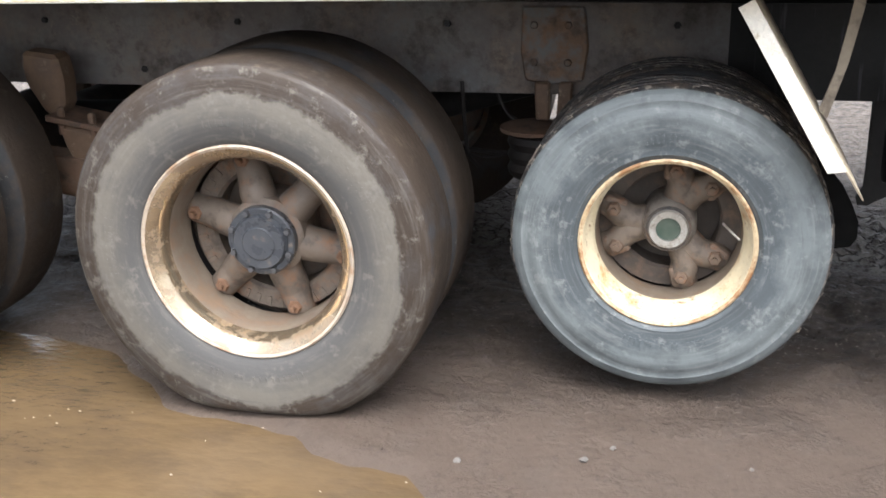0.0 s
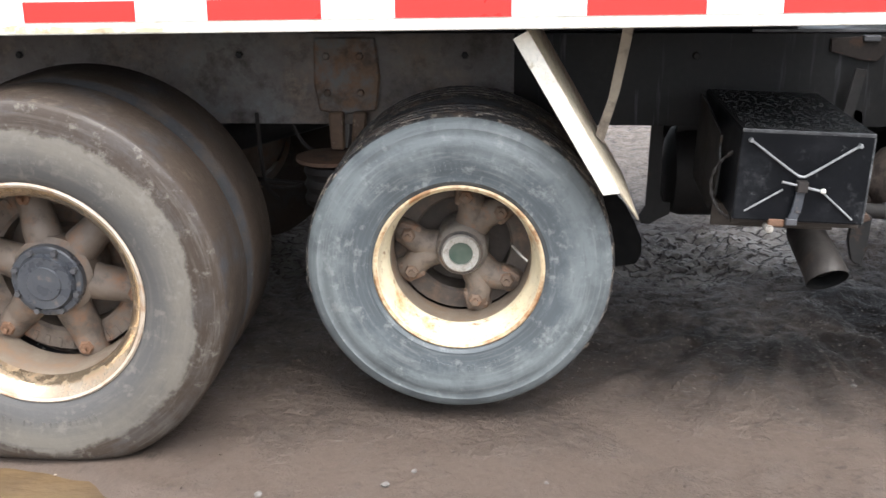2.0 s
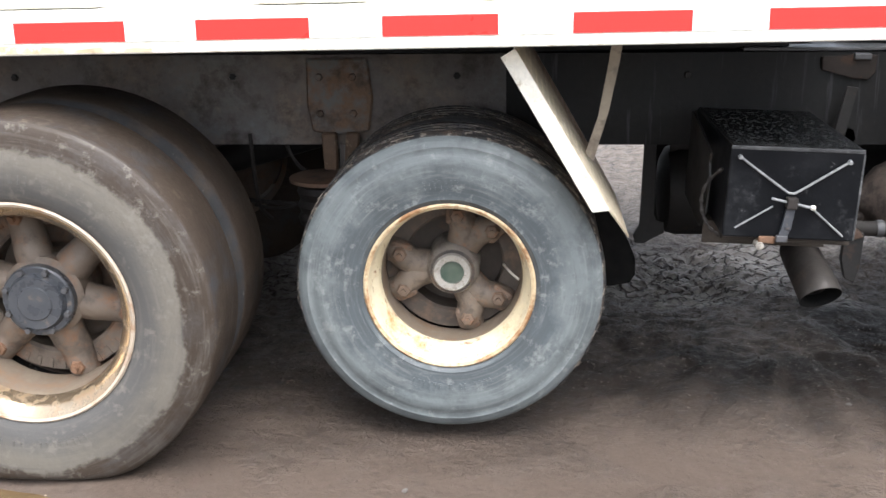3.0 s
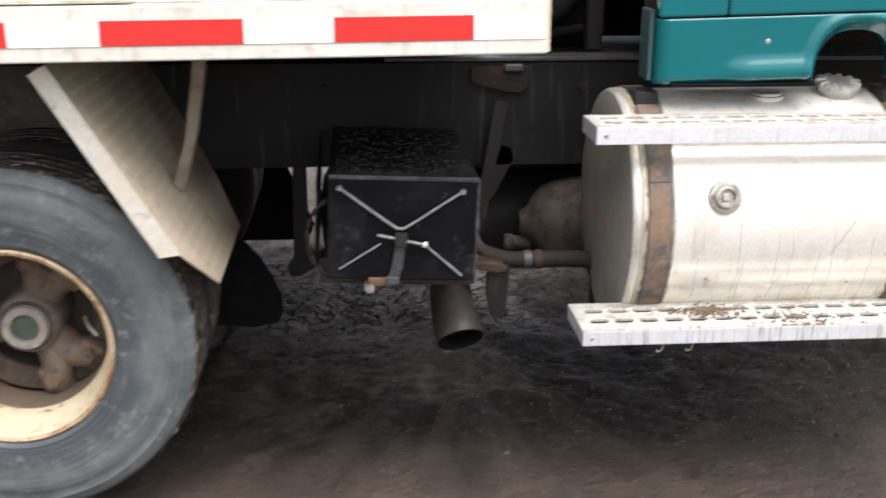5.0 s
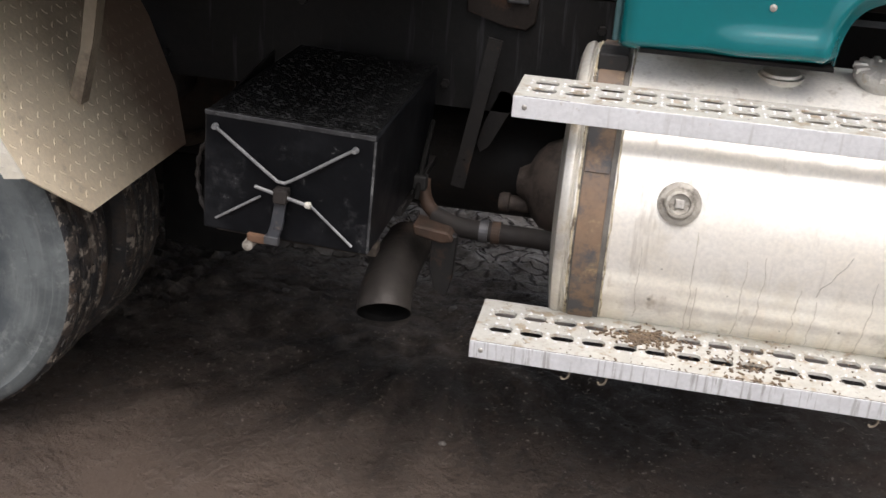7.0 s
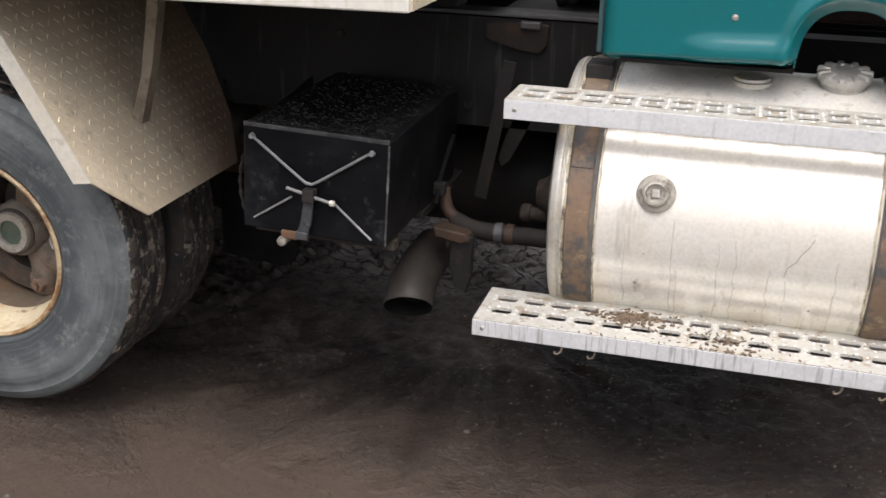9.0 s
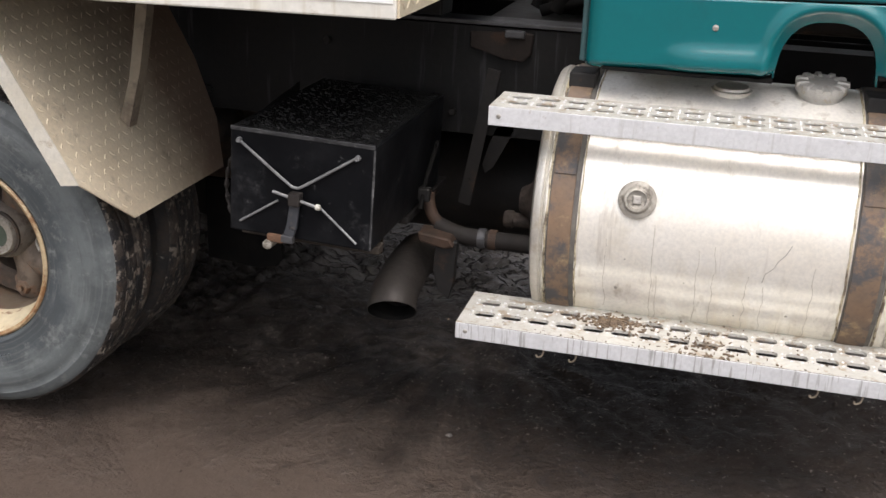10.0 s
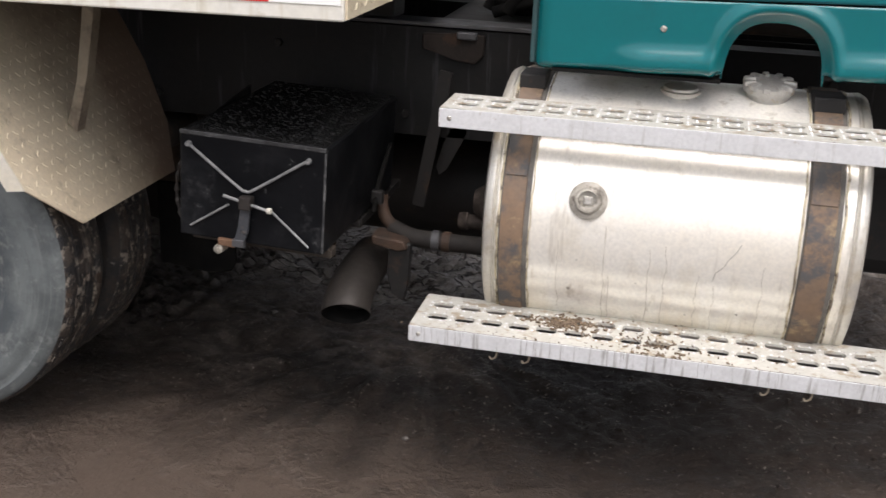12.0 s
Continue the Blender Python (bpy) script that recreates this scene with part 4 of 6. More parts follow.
def wheel(name, label, centre, r, rim_r, tyre_y, width, rim_mat, sidewall, tread, kind, turn=0.0, sag=0.0):
    g = group_of(name, label, pose(*centre))
    for k in (0, 1):
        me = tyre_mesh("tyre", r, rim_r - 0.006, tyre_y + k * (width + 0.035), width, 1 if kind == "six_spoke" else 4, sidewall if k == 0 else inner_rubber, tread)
        # the loaded tyre stands flat on the ground and bulges above it
        low = -(centre[2] - 0.010)
        middle = tyre_y + k * (width + 0.035) + width / 2
        if low > -r:
            for v in me.vertices:
                near = max(0.0, 1 - (v.co.z - low) / 0.13) if v.co.z < low + 0.13 else 0.0
                v.co.y += 0.016 * min(near, 1.0) ** 2 * (1 if v.co.y > middle else -1) * min(1.0, abs(v.co.y - middle) / 0.1)
                rise = v.co.z - low + 0.006
                if rise < 0.08:
                    v.co.z = low - 0.006 + 0.5 * (rise + math.sqrt(rise * rise + 0.0006))
        new("tyre", me).parent = g
    if kind != "six_spoke":
        lump = random.Random(31)
        bm = bmesh.new()
        for i in range(520):
            a, k = lump.uniform(-1.35, 3.6), lump.random() < 0.45
            yy = tyre_y + (width + 0.035) * k + min(width - 0.035, max(0.044, lump.gauss(0.09, 0.05) if not k else lump.uniform(0.044, 0.2)))
            e = lump.uniform(0.004, 0.012)
            m = pose(0, 0, 0, 0, math.degrees(-a), 0) @ pose(r - 0.001, yy, 0, 0, lump.uniform(-3, 3), lump.uniform(-25, 25))
            add_box(bm, -0.002, lump.uniform(0.0003, 0.0014), -e * 0.5, e * 0.5, -e * 0.6, e * lump.uniform(0.6, 1.8), m=m)
        tagged(part("tread_mud", bm, clod_mud, g, "clods of pale mud stuck in the tread"), kind="stuff")
    # raised marks on the sidewall
    rng = random.Random(len(name))
    bm = bmesh.new()
    h = r - rim_r
    for start, count, rr in ((20, 14, 0.40), (165, 11, 0.42), (80, 9, 0.30), (250, 16, 0.30)):
        for i in range(count):
            a = radians(start + i * 2.9)
            if rng.random() < 0.2:
                continue
            m = pose(0, 0, 0, 0, math.degrees(-a), 0) @ pose(rim_r + h * rr, tyre_y + 0.0035, 0)
            add_box(bm, -0.012, 0.012, -0.0035, 0.004, -0.006, -0.006 + rng.uniform(0.004, 0.009), m=m)
    tagged(part("tyre_lettering", bm, sidewall, g), kind="stuff")
    f = rim_r
    y = tyre_y + 0.025
    flare = [(f - 0.011, y - 0.009), (f - 0.020, y - 0.001), (f - 0.033, y + 0.010), (f - 0.044, y + 0.024), (f - 0.049, y + 0.052)] if kind == "six_spoke" else [(f - 0.012, y - 0.008), (f - 0.017, y + 0.006), (f - 0.020, y + 0.045)]
    prof = [(f - 0.006, y + 0.006), (f, y - 0.002), (f + 0.001, y - 0.008), (f - 0.004, y - 0.012), *flare,
            (f - 0.030 - 0.021 * (kind == "six_spoke"), y + 0.060), (f - 0.036 - 0.016 * (kind == "six_spoke"), y + 0.10), (f - 0.040 - 0.014 * (kind == "six_spoke"), y + 0.19), (f - 0.030, y + 0.21), (f - 0.018, y + 0.25), (f - 0.010, y + 0.25), (f - 0.022, y + 0.20), (f - 0.028, y + 0.1), (f - 0.014, y + 0.052)]
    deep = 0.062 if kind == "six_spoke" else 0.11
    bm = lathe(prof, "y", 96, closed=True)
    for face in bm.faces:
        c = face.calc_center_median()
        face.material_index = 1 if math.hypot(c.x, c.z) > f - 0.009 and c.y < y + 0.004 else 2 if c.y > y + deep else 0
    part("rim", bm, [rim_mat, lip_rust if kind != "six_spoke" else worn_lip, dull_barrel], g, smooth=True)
    part("inner_rim", lathe([(f - 0.01, y + 0.30), (f - 0.035, y + 0.33), (f - 0.04, y + 0.5), (f - 0.01, y + 0.53), (f - 0.005, y + 0.53), (f - 0.03, y + 0.49), (f - 0.028, y + 0.34), (f - 0.004, y + 0.30)], "y", 64, closed=True), brown_cast, g, smooth=True)
    fr = 0.826 if kind == "six_spoke" else 0.862
    part("brake_drum", lathe([(f * 0.60, y + 0.30), (f * 0.60, y + 0.222), (f * 0.63, y + 0.213), (f * (fr - 0.02), y + 0.215), (f * fr, y + 0.23), (f * fr, y + 0.45), (f * 0.3, y + 0.46)], "y", 48), brown_cast if kind == "six_spoke" else drum_dark, g, smooth=True)
    if kind == "six_spoke":
        bm = bmesh.new()
        for i in range(40):
            add_box(bm, f * 0.70, f * 0.80, y + 0.2105, y + 0.30, -0.007, 0.007, bevel=0.002, m=pose(0, 0, 0, 0, 9 * i, 0))
        tagged(part("drum_ribbing", bm, brown_cast, g, "ribbed brake drum edge"), kind="stuff")
        hub_y, seat_y = tyre_y + 0.110, tyre_y + 0.152
        bm = bmesh.new()
        add_lathe(bm, [(0.095, hub_y + 0.045), (0.115, hub_y + 0.06), (0.115, hub_y + 0.2), (0.07, hub_y + 0.2)], "y", 40)
        part("hub", bm, brown_cast, g, smooth=True)
        bm = bmesh.new()
        add_lathe(bm, [(0.074, hub_y), (0.080, hub_y + 0.012), (0.082, hub_y + 0.02)], "y", 40)
        add_lathe(bm, [(0.096, hub_y + 0.018), (0.100, hub_y + 0.022), (0.100, hub_y + 0.046), (0.08, hub_y + 0.05)], "y", 40)
        add_lathe(bm, [(0.046, hub_y - 0.004), (0.05, hub_y + 0.002)], "y", 32)
        cap = part("hub_cap", bm, hub_grey, g, "dark grey planetary hub cap with bolts", smooth=True)
        for i in range(8):
            a = radians(turn + 22 + 45 * i)
            part("bolt", lathe([(0.008, hub_y + 0.004), (0.010, hub_y + 0.008), (0.010, hub_y + 0.020)], "y", 6, m=pose(0.089 * math.cos(a), 0, 0.089 * math.sin(a))), strip_grey, g)
        for i in range(6):
            a = radians(turn + 60 * i)
            d = Vector((math.cos(a), 0, math.sin(a)))
            e = Vector((-math.sin(a), 0, math.cos(a)))
            pts = [d * 0.07 + Vector((0, hub_y + 0.105, 0)), d * 0.125 + Vector((0, hub_y + 0.105, 0)), d * 0.185 + Vector((0, seat_y + 0.078, 0)), d * (f - 0.078) + Vector((0, seat_y + 0.075, 0)), d * (f - 0.050) + Vector((0, seat_y + 0.088, 0))]
            spoke = part("spoke", tube(bend(pts, 4), [0.056 - 0.014 * min(1, k / 12) for k in range(17)], 14), brown_cast, g, smooth=True)
            at = d * (f - 0.080) + Vector((0, seat_y + 0.040, 0))
            bm = bmesh.new()
            add_lathe(bm, [(0.008, at.y - 0.030), (0.009, at.y - 0.012)], "y", 8, m=pose(at.x, 0, at.z))
            add_lathe(bm, [(0.018, at.y - 0.014), (0.022, at.y - 0.008), (0.022, at.y + 0.012)], "y", 6, m=pose(at.x, 0, at.z))
            add_box(bm, -0.028, 0.03, at.y + 0.008, at.y + 0.03, -0.026, 0.026, bevel=0.006, m=pose(at.x, 0, at.z) @ pose(0, 0, 0, 0, -math.degrees(a), 0))
            part("lug_clamp", bm, rust_lug, g, "rusty lug nut and clamp")
    else:
        hub_y = tyre_y + 0.145
        part("hub", lathe([(0.050, hub_y + 0.013), (0.064, hub_y + 0.016), (0.073, hub_y + 0.028), (0.079, hub_y + 0.06), (0.079, hub_y + 0.2)], "y", 40), hub_mud, g, smooth=True)
        part("hub_ring", lathe([(0.035, hub_y), (0.053, hub_y - 0.002), (0.057, hub_y + 0.004), (0.057, hub_y + 0.03), (0.035, hub_y + 0.03)], "y", 40, closed=True), ring_steel, g, "steel hub ring", smooth=True)
        part("hub_window", lathe([(0.036, hub_y + 0.009), (0.036, hub_y + 0.02)], "y", 32), green_cap, g, "green oil window")
        for i in range(3):
            a = radians(turn + 120 * i)
            bm = bmesh.new()
            for s in (-1, 1):
                b = a + s * radians(19)
                d = Vector((math.cos(b), 0, math.sin(b)))
                c = Vector((math.cos(a), 0, math.sin(a)))
                add_tube(bm, bend([c * 0.05 + Vector((0, hub_y + 0.09, 0)), (c + d) * 0.06 + Vector((0, hub_y + 0.075, 0)), d * (f - 0.075) + Vector((0, hub_y + 0.075, 0)), d * (f - 0.045) + Vector((0, hub_y + 0.095, 0))], 4), [0.048, 0.047, 0.046, 0.045, 0.043, 0.042, 0.041, 0.040, 0.040, 0.039, 0.039, 0.038, 0.038], 10)
            spoke = part("spoke", bm, brown_cast, g, smooth=True)
            for s in (-1, 1):
                b = a + s * radians(20)
                at = Vector((math.cos(b), 0, math.sin(b))) * (f - 0.078) + Vector((0, hub_y + 0.04, 0))
                bm = bmesh.new()
                add_lathe(bm, [(0.008, at.y - 0.022), (0.009, at.y)], "y", 8, m=pose(at.x, 0, at.z))
                add_lathe(bm, [(0.018, at.y - 0.012), (0.023, at.y - 0.003), (0.023, at.y + 0.016)], "y", 6, m=pose(at.x, 0, at.z))
                add_box(bm, -0.034, 0.034, at.y + 0.006, at.y + 0.034, -0.033, 0.033, bevel=0.012, m=pose(at.x, 0, at.z) @ pose(0, 0, 0, 0, -math.degrees(b), 0))
                part("lug_clamp", bm, muddy_lug, g, "mud-caked lug nut and clamp")
    if kind != "six_spoke":
        part("valve_stem", tube(bend([(f * 0.62, y + 0.11, 0.03), (f * 0.70, y + 0.06, 0.025), (f * 0.80, y + 0.035, 0.01)], 4), 0.0035, 6), ring_steel, g)
    return g


drive = wheel("drive_wheel", "mud-caked dual drive wheel with a cast six-spoke hub", (-1.7085, 0.0, 0.483), 0.5253, 0.3074, -0.07, 0.283, worn_rim, pale_mud, muddy_rubber, "six_spoke", turn=46)
lift = wheel("lift_axle_wheel", "raised grey dual lift-axle wheel with a cream rim", (-0.597, 0.0, 0.481), 0.435, 0.240, 0.195, 0.235, cream_rim, grey_rubber, black_rubber, "three_spoke", turn=65)


def twin(ob, m):
    c = copy_thing(ob, m)
    c.parent = truck
    return c


twin(drive, pose(-3.118, 0, 0.483, 0, 0, 0))
twin(drive, pose(-1.7085, 2 * MID, 0.483, 0, 0, 180))
twin(drive, pose(-3.118, 2 * MID, 0.483, 0, 0, 180))
beyond = twin(lift, pose(-0.597, 2 * MID, 0.481, 0, 0, 180))
for child in list(beyond.children):
    if child.name.startswith("tread_mud"):
        bpy.data.objects.remove(child)
    elif child.name.startswith("tyre") and not child.name.startswith("tyre_l"):
        child.data = child.data.copy()
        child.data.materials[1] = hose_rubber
for x, z, r in ((-1.7085, 0.483, 0.09), (-3.118, 0.483, 0.09), (-0.597, 0.481, 0.065)):
    part("axle", lathe([(r, 0.35), (r, 1.0), (r * 1.9 if r > 0.08 else r, 1.15), (r * 1.9 if r > 0.08 else r, 1.3), (r, 1.45), (r, 2 * MID - 0.35)], "y", 24, m=pose(x, 0, z)), muddy_iron, truck, smooth=True)
part("drive_shaft", tube([(-3.0, MID, 0.55), (-1.55, MID, 0.60), (-0.75, MID, 0.83), (1.0, MID, 0.86)], 0.055, 16), black_iron, truck, smooth=True)
part("walking_beam", prism([(-3.15, 0.47), (-2.36, 0.36), (-1.56, 0.47), (-1.56, 0.58), (-2.36, 0.52), (-3.15, 0.58)], "y", 0.62, 0.74, 0.01), rust_iron, truck, "rusty suspension beam")
part("spring_hanger", prism([(-2.79, 0.90), (-2.66, 0.885), (-2.645, 0.80), (-2.655, 0.70), (-2.70, 0.665), (-2.745, 0.70), (-2.765, 0.79), (-2.80, 0.83)], "y", 0.66, 0.76, 0.014), hanger_rust, truck, "rusty suspension hanger")
seat = part("spring_seat", prism([(-2.67, 0.655), (-2.50, 0.625), (-2.50, 0.535), (-2.535, 0.49), (-2.62, 0.51), (-2.655, 0.58)], "y", 0.63, 0.77, 0.012), hanger_rust, truck, "rusty cast spring seat")
part("clamp_plate", prism([(-2.70, 0.69), (-2.49, 0.653), (-2.49, 0.636), (-2.70, 0.668)], "y", 0.61, 0.79, 0.003), rust_iron, seat)
for x, y in ((-2.655, 0.64), (-2.54, 0.64)):
    part("clamp_bolt", lathe([(0.014, 0.62), (0.014, 0.705 - 0.12 * (x + 2.655)), (0.010, 0.712 - 0.12 * (x + 2.655))], "z", 8, m=pose(x, y, 0)), rust_iron, seat)
hanger = part("spring_hanger", prism([(-1.10, 1.03), (-0.90, 1.03), (-0.885, 0.90), (-0.90, 0.79), (-1.02, 0.775), (-1.09, 0.79), (-1.105, 0.88)], "y", 0.880, 0.896, 0.006), rail_rust, truck, "rusty suspension hanger")
part("hanger_leg", prism([(-1.055, 0.79), (-1.005, 0.79), (-1.005, 0.665), (-1.050, 0.665)], "y", 0.845, 0.879, 0.006), hanger_rust, hanger)
part("hanger_leg", prism([(-0.975, 0.79), (-0.93, 0.79), (-0.94, 0.665), (-0.985, 0.665)], "y", 0.855, 0.879, 0.006), hanger_rust, hanger)
for x, z in ((-1.06, 0.97), (-0.95, 0.97), (-1.06, 0.85), (-0.95, 0.85)):
    part("bolt", lathe([(0.010, -0.010), (0.013, -0.006), (0.013, 0.003)], "y", 6, m=pose(x, 0.880, z)), rail_rust, hanger)
part("air_spring", lathe([(0.080, 0.48), (0.096, 0.492), (0.102, 0.512), (0.092, 0.534), (0.102, 0.556), (0.092, 0.578), (0.102, 0.602), (0.096, 0.622), (0.08, 0.63)], "z", 32, m=pose(-1.04, 0.84, 0.0)), hose_rubber, truck, smooth=True)
part("air_spring_plate", lathe([(0.10, 0.632), (0.115, 0.636), (0.115, 0.648), (0.05, 0.655)], "z", 32, m=pose(-1.05, 0.84, 0)), rust_iron, truck)
for pts, r in ((((-1.305, 0.90, 0.78), (-1.303, 0.90, 0.70), (-1.298, 0.905, 0.60), (-1.290, 0.92, 0.52), (-1.26, 0.95, 0.47)), 0.007), (((-1.31, 0.92, 0.528), (-1.24, 0.91, 0.518), (-1.17, 0.905, 0.528), (-1.12, 0.92, 0.56)), 0.006), (((-1.20, 0.93, 0.80), (-1.185, 0.93, 0.72), (-1.15, 0.93, 0.66), (-1.10, 0.94, 0.63)), 0.007)):
    part("air_line", tube(bend(pts, 6), r, 8), hose_rubber, truck, smooth=True)
# block added behind the hanger to stop daylight from beyond showing through
part("axle_bracket", box(-0.97, -0.74, 1.0, 1.05, 0.60, 0.78, bevel=0.01), muddy_iron, truck)
part("air_line", tube(bend([(-1.5, 0.95, 0.56), (-1.2, 0.93, 0.53), (-0.95, 0.9, 0.55), (-0.8, 0.95, 0.7)], 6), 0.008, 8), hose_rubber, truck, smooth=True)

# fender plate in front of the lift wheel
fender = group_of("fender", "bare tread plate fender ahead of the lift wheel")
DOWN = Vector((0.251, 0, -0.422)).normalized()
OUT = Vector((0.422, 0, 0.251)).normalized()
TOP = Vector((-0.417, 0.0, 1.152))
LEN = 0.483


def on_plate(s, y, h=0.0):
    p = TOP + DOWN * s + OUT * h
    return (p.x, y, p.z)


outline = [(0.0, 0.098), (LEN, 0.098), (LEN + 0.127, 0.222), (LEN + 0.127, 0.70), (LEN - 0.003, 0.80), (0.30, 0.86), (0.0, 0.88)]
bm = bmesh.new()
hi = [bm.verts.new(on_plate(s, y, 0.0)) for s, y in outline]
lo = [bm.verts.new(on_plate(s, y, -0.004)) for s, y in outline]
bm.faces.new(hi)
bm.faces.new(lo)
for i in range(len(hi)):
    j = (i + 1) % len(hi)
    bm.faces.new((hi[i], hi[j], lo[j], lo[i]))


def in_plate(u, v):
    return inside_depth(u, v, outline) > 0.012


plate_bumps(bm, lambda u, v, h: on_plate(u, v, 0.0003 + h), 0.0, 0.62, 0.10, 0.88, 0.031, inside=in_plate, length=0.0195, width=0.0062, high=0.0014)
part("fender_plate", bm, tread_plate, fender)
bm = bmesh.new()
rim_line = [on_plate(0, 0.094), on_plate(LEN, 0.094), on_plate(LEN - 0.018, 0.094, -0.042), on_plate(0, 0.094, -0.042)]
a = [bm.verts.new(p) for p in rim_line]
b = [bm.verts.new((p[0], 0.0975, p[2])) for p in rim_line]
bm.faces.new(a)
bm.faces.new(b)
for i in range(4):
    bm.faces.new((a[i], a[(i + 1) % 4], b[(i + 1) % 4], b[i]))
plate_bumps(bm, lambda u, v, h: (on_plate(u, 0.094, -v)[0], 0.0938 - h, on_plate(u, 0.094, -v)[2]), 0.0, LEN, 0.001, 0.042, 0.0205, length=0.016, width=0.0065, high=0.0006)
part("folded_edge", bm, bright_edge, fender, "bright folded edge")
fin = [on_plate(0.38, 0, 0.002), on_plate(0.41, 0, 0.012), (-0.158, 0, 0.95), (-0.134, 0, 1.08), (-0.120, 0, 1.172), (-0.150, 0, 1.172), (-0.166, 0, 1.06), (-0.188, 0, 0.93)]
part("brace", prism([(p[0], p[2]) for p in fin], "y", 0.372, 0.378), brown_plate, fender, "bent flat brace")
part("brace_flange", prism([(p[0], p[2]) for p in (fin[1], fin[2], fin[3], fin[4], (-0.124, 0, 1.172), (-0.138, 0, 1.08), (-0.162, 0, 0.95), on_plate(0.407, 0, 0.008))], "y", 0.3785, 0.408), brown_plate, fender)
part("mud_flap", prism([(-0.26, 0.53), (-0.12, 0.53), (-0.072, 0.475), (-0.037, 0.41), (-0.014, 0.355), (-0.012, 0.300), (-0.030, 0.268), (-0.10, 0.255), (-0.26, 0.27)], "y", 0.885, 0.897, 0.003), soot_black, fender, "black rubber mud flap")

# black box on its bracket
bb = group_of("battery_box", "black steel battery box held by a crossed rod latch", pose(0.32, 0.5, 0.75) @ pose(0, 0, 0, 0, 2.3, 0) @ pose(-0.32, -0.5, -0.75))
BX0, BX1, BY0, BY1, BZ0, BZ1 = 0.147, 0.495, 0.218, 0.80, 0.625, 0.872
part("box_body", box(BX0, BX1, BY0, BY1, BZ0, BZ1, bevel=0.005), box_black, bb)
bm = bmesh.new()
add_box(bm, BX0 + 0.004, BX1 - 0.004, BY0 + 0.012, BY1, BZ1 - 0.002, BZ1 + 0.003)
rng = random.Random(5)
for i in range(760):
    s = rng.uniform(0.0012, 0.0034)
    m = pose(rng.uniform(BX0 + 0.012, BX1 - 0.012), BY0 + 0.02 + (BY1 - BY0 - 0.03) * rng.random() ** 1.5, BZ1 + 0.003, rng.uniform(-30, 30), rng.uniform(-30, 30), rng.uniform(-25, 25))
    add_box(bm, -s * 1.7, s * 1.7, -s * 0.7, s * 0.7, -s * 0.4, s * 0.6, m=m)
tagged(part("grit_layer", bm, box_grit, bb, "dark wet grit lying on the lid"), kind="stuff")
part("front_lip", box(BX0 + 0.001, BX1 - 0.001, BY0 - 0.0015, BY0 + 0.006, BZ1 - 0.006, BZ1 + 0.004, bevel=0.0015), edge_wear, bb, "worn lid edge")
part("worn_corner", box(BX1 - 0.004, BX1 + 0.0008, BY0 - 0.0008, BY0 + 0.004, BZ0 + 0.004, BZ1 - 0.008, bevel=0.001), edge_wear, bb)
part("side_hose", tube(bend([(BX1 + 0.03, 0.52, 0.640), (BX1 + 0.028, 0.56, 0.70), (BX1 + 0.026, 0.62, 0.745), (BX1 + 0.022, 0.68, 0.775)], 5), 0.006, 8), soot_black, bb, smooth=True)
part("side_clip", box(BX1 + 0.016, BX1 + 0.046, 0.535, 0.56, 0.655, 0.69, bevel=0.004), black_iron, bb)
ROD = BY0 - 0.008
part("latch_rod", tube(bend([(0.172, ROD, 0.846), (0.185, ROD, 0.838), (0.29, ROD - 0.004, 0.766), (0.313, ROD - 0.006, 0.756), (0.336, ROD - 0.004, 0.764), (0.442, ROD, 0.836), (0.456, ROD, 0.843)], 5), 0.0034, 8), rod_steel, bb, "bent steel rod", smooth=True)
for p, q in (((0.176, ROD + 0.003, 0.652), (0.27, ROD, 0.717)), ((0.372, ROD, 0.716), (0.462, ROD + 0.003, 0.641))):
    part("latch_rod", tube([p, q], 0.0027, 8), rod_steel, bb, smooth=True)
for p in ((0.172, 0.846), (0.456, 0.843)):
    part("rod_eye", lathe([(0.005, ROD - 0.006), (0.007, ROD + 0.006)], "y", 12, m=pose(p[0], 0, p[1])), rod_steel, bb)
part("t_handle", tube([(0.262, ROD - 0.012, 0.741), (0.372, ROD - 0.012, 0.719)], 0.0036, 8), rod_steel, bb, smooth=True)
part("handle_knob", lathe([(0.005, 0.0), (0.007, 0.002), (0.007, 0.010), (0.005, 0.012)], "x", 12, m=pose(0.366, ROD - 0.012, 0.720)), bright_edge, bb)
part("latch_block", box(0.302, 0.330, ROD - 0.022, ROD + 0.006, 0.715, 0.745, bevel=0.003), hose_rubber, bb)
part("latch_strap", prism([(0.306, 0.735), (0.328, 0.735), (0.322, 0.66), (0.312, 0.632), (0.288, 0.632), (0.298, 0.67)], "y", ROD - 0.012, ROD - 0.005, 0.001), hub_grey, bb)
part("latch_clip", box(0.285, 0.315, ROD - 0.016, ROD - 0.002, 0.622, 0.640, bevel=0.002), strip_grey, bb)
shelf = part("shelf_angle", box(0.125, 0.47, 0.392, 0.400, 0.555, 0.6215, bevel=0.002), shelf_mud, bb, "mud-caked shelf angle")
part("shelf_flange", box(0.125, 0.47, 0.4005, 0.48, 0.614, 0.6215, bevel=0.002), shelf_mud, shelf)
part("shelf_lip", box(0.155, 0.50, 0.268, 0.305, 0.600, 0.6215, bevel=0.003), shelf_mud, shelf)
part("amber_bracket", box(0.243, 0.286, 0.210, 0.236, 0.612, 0.632, bevel=0.004), rust_lug, bb, "orange rusted tab")
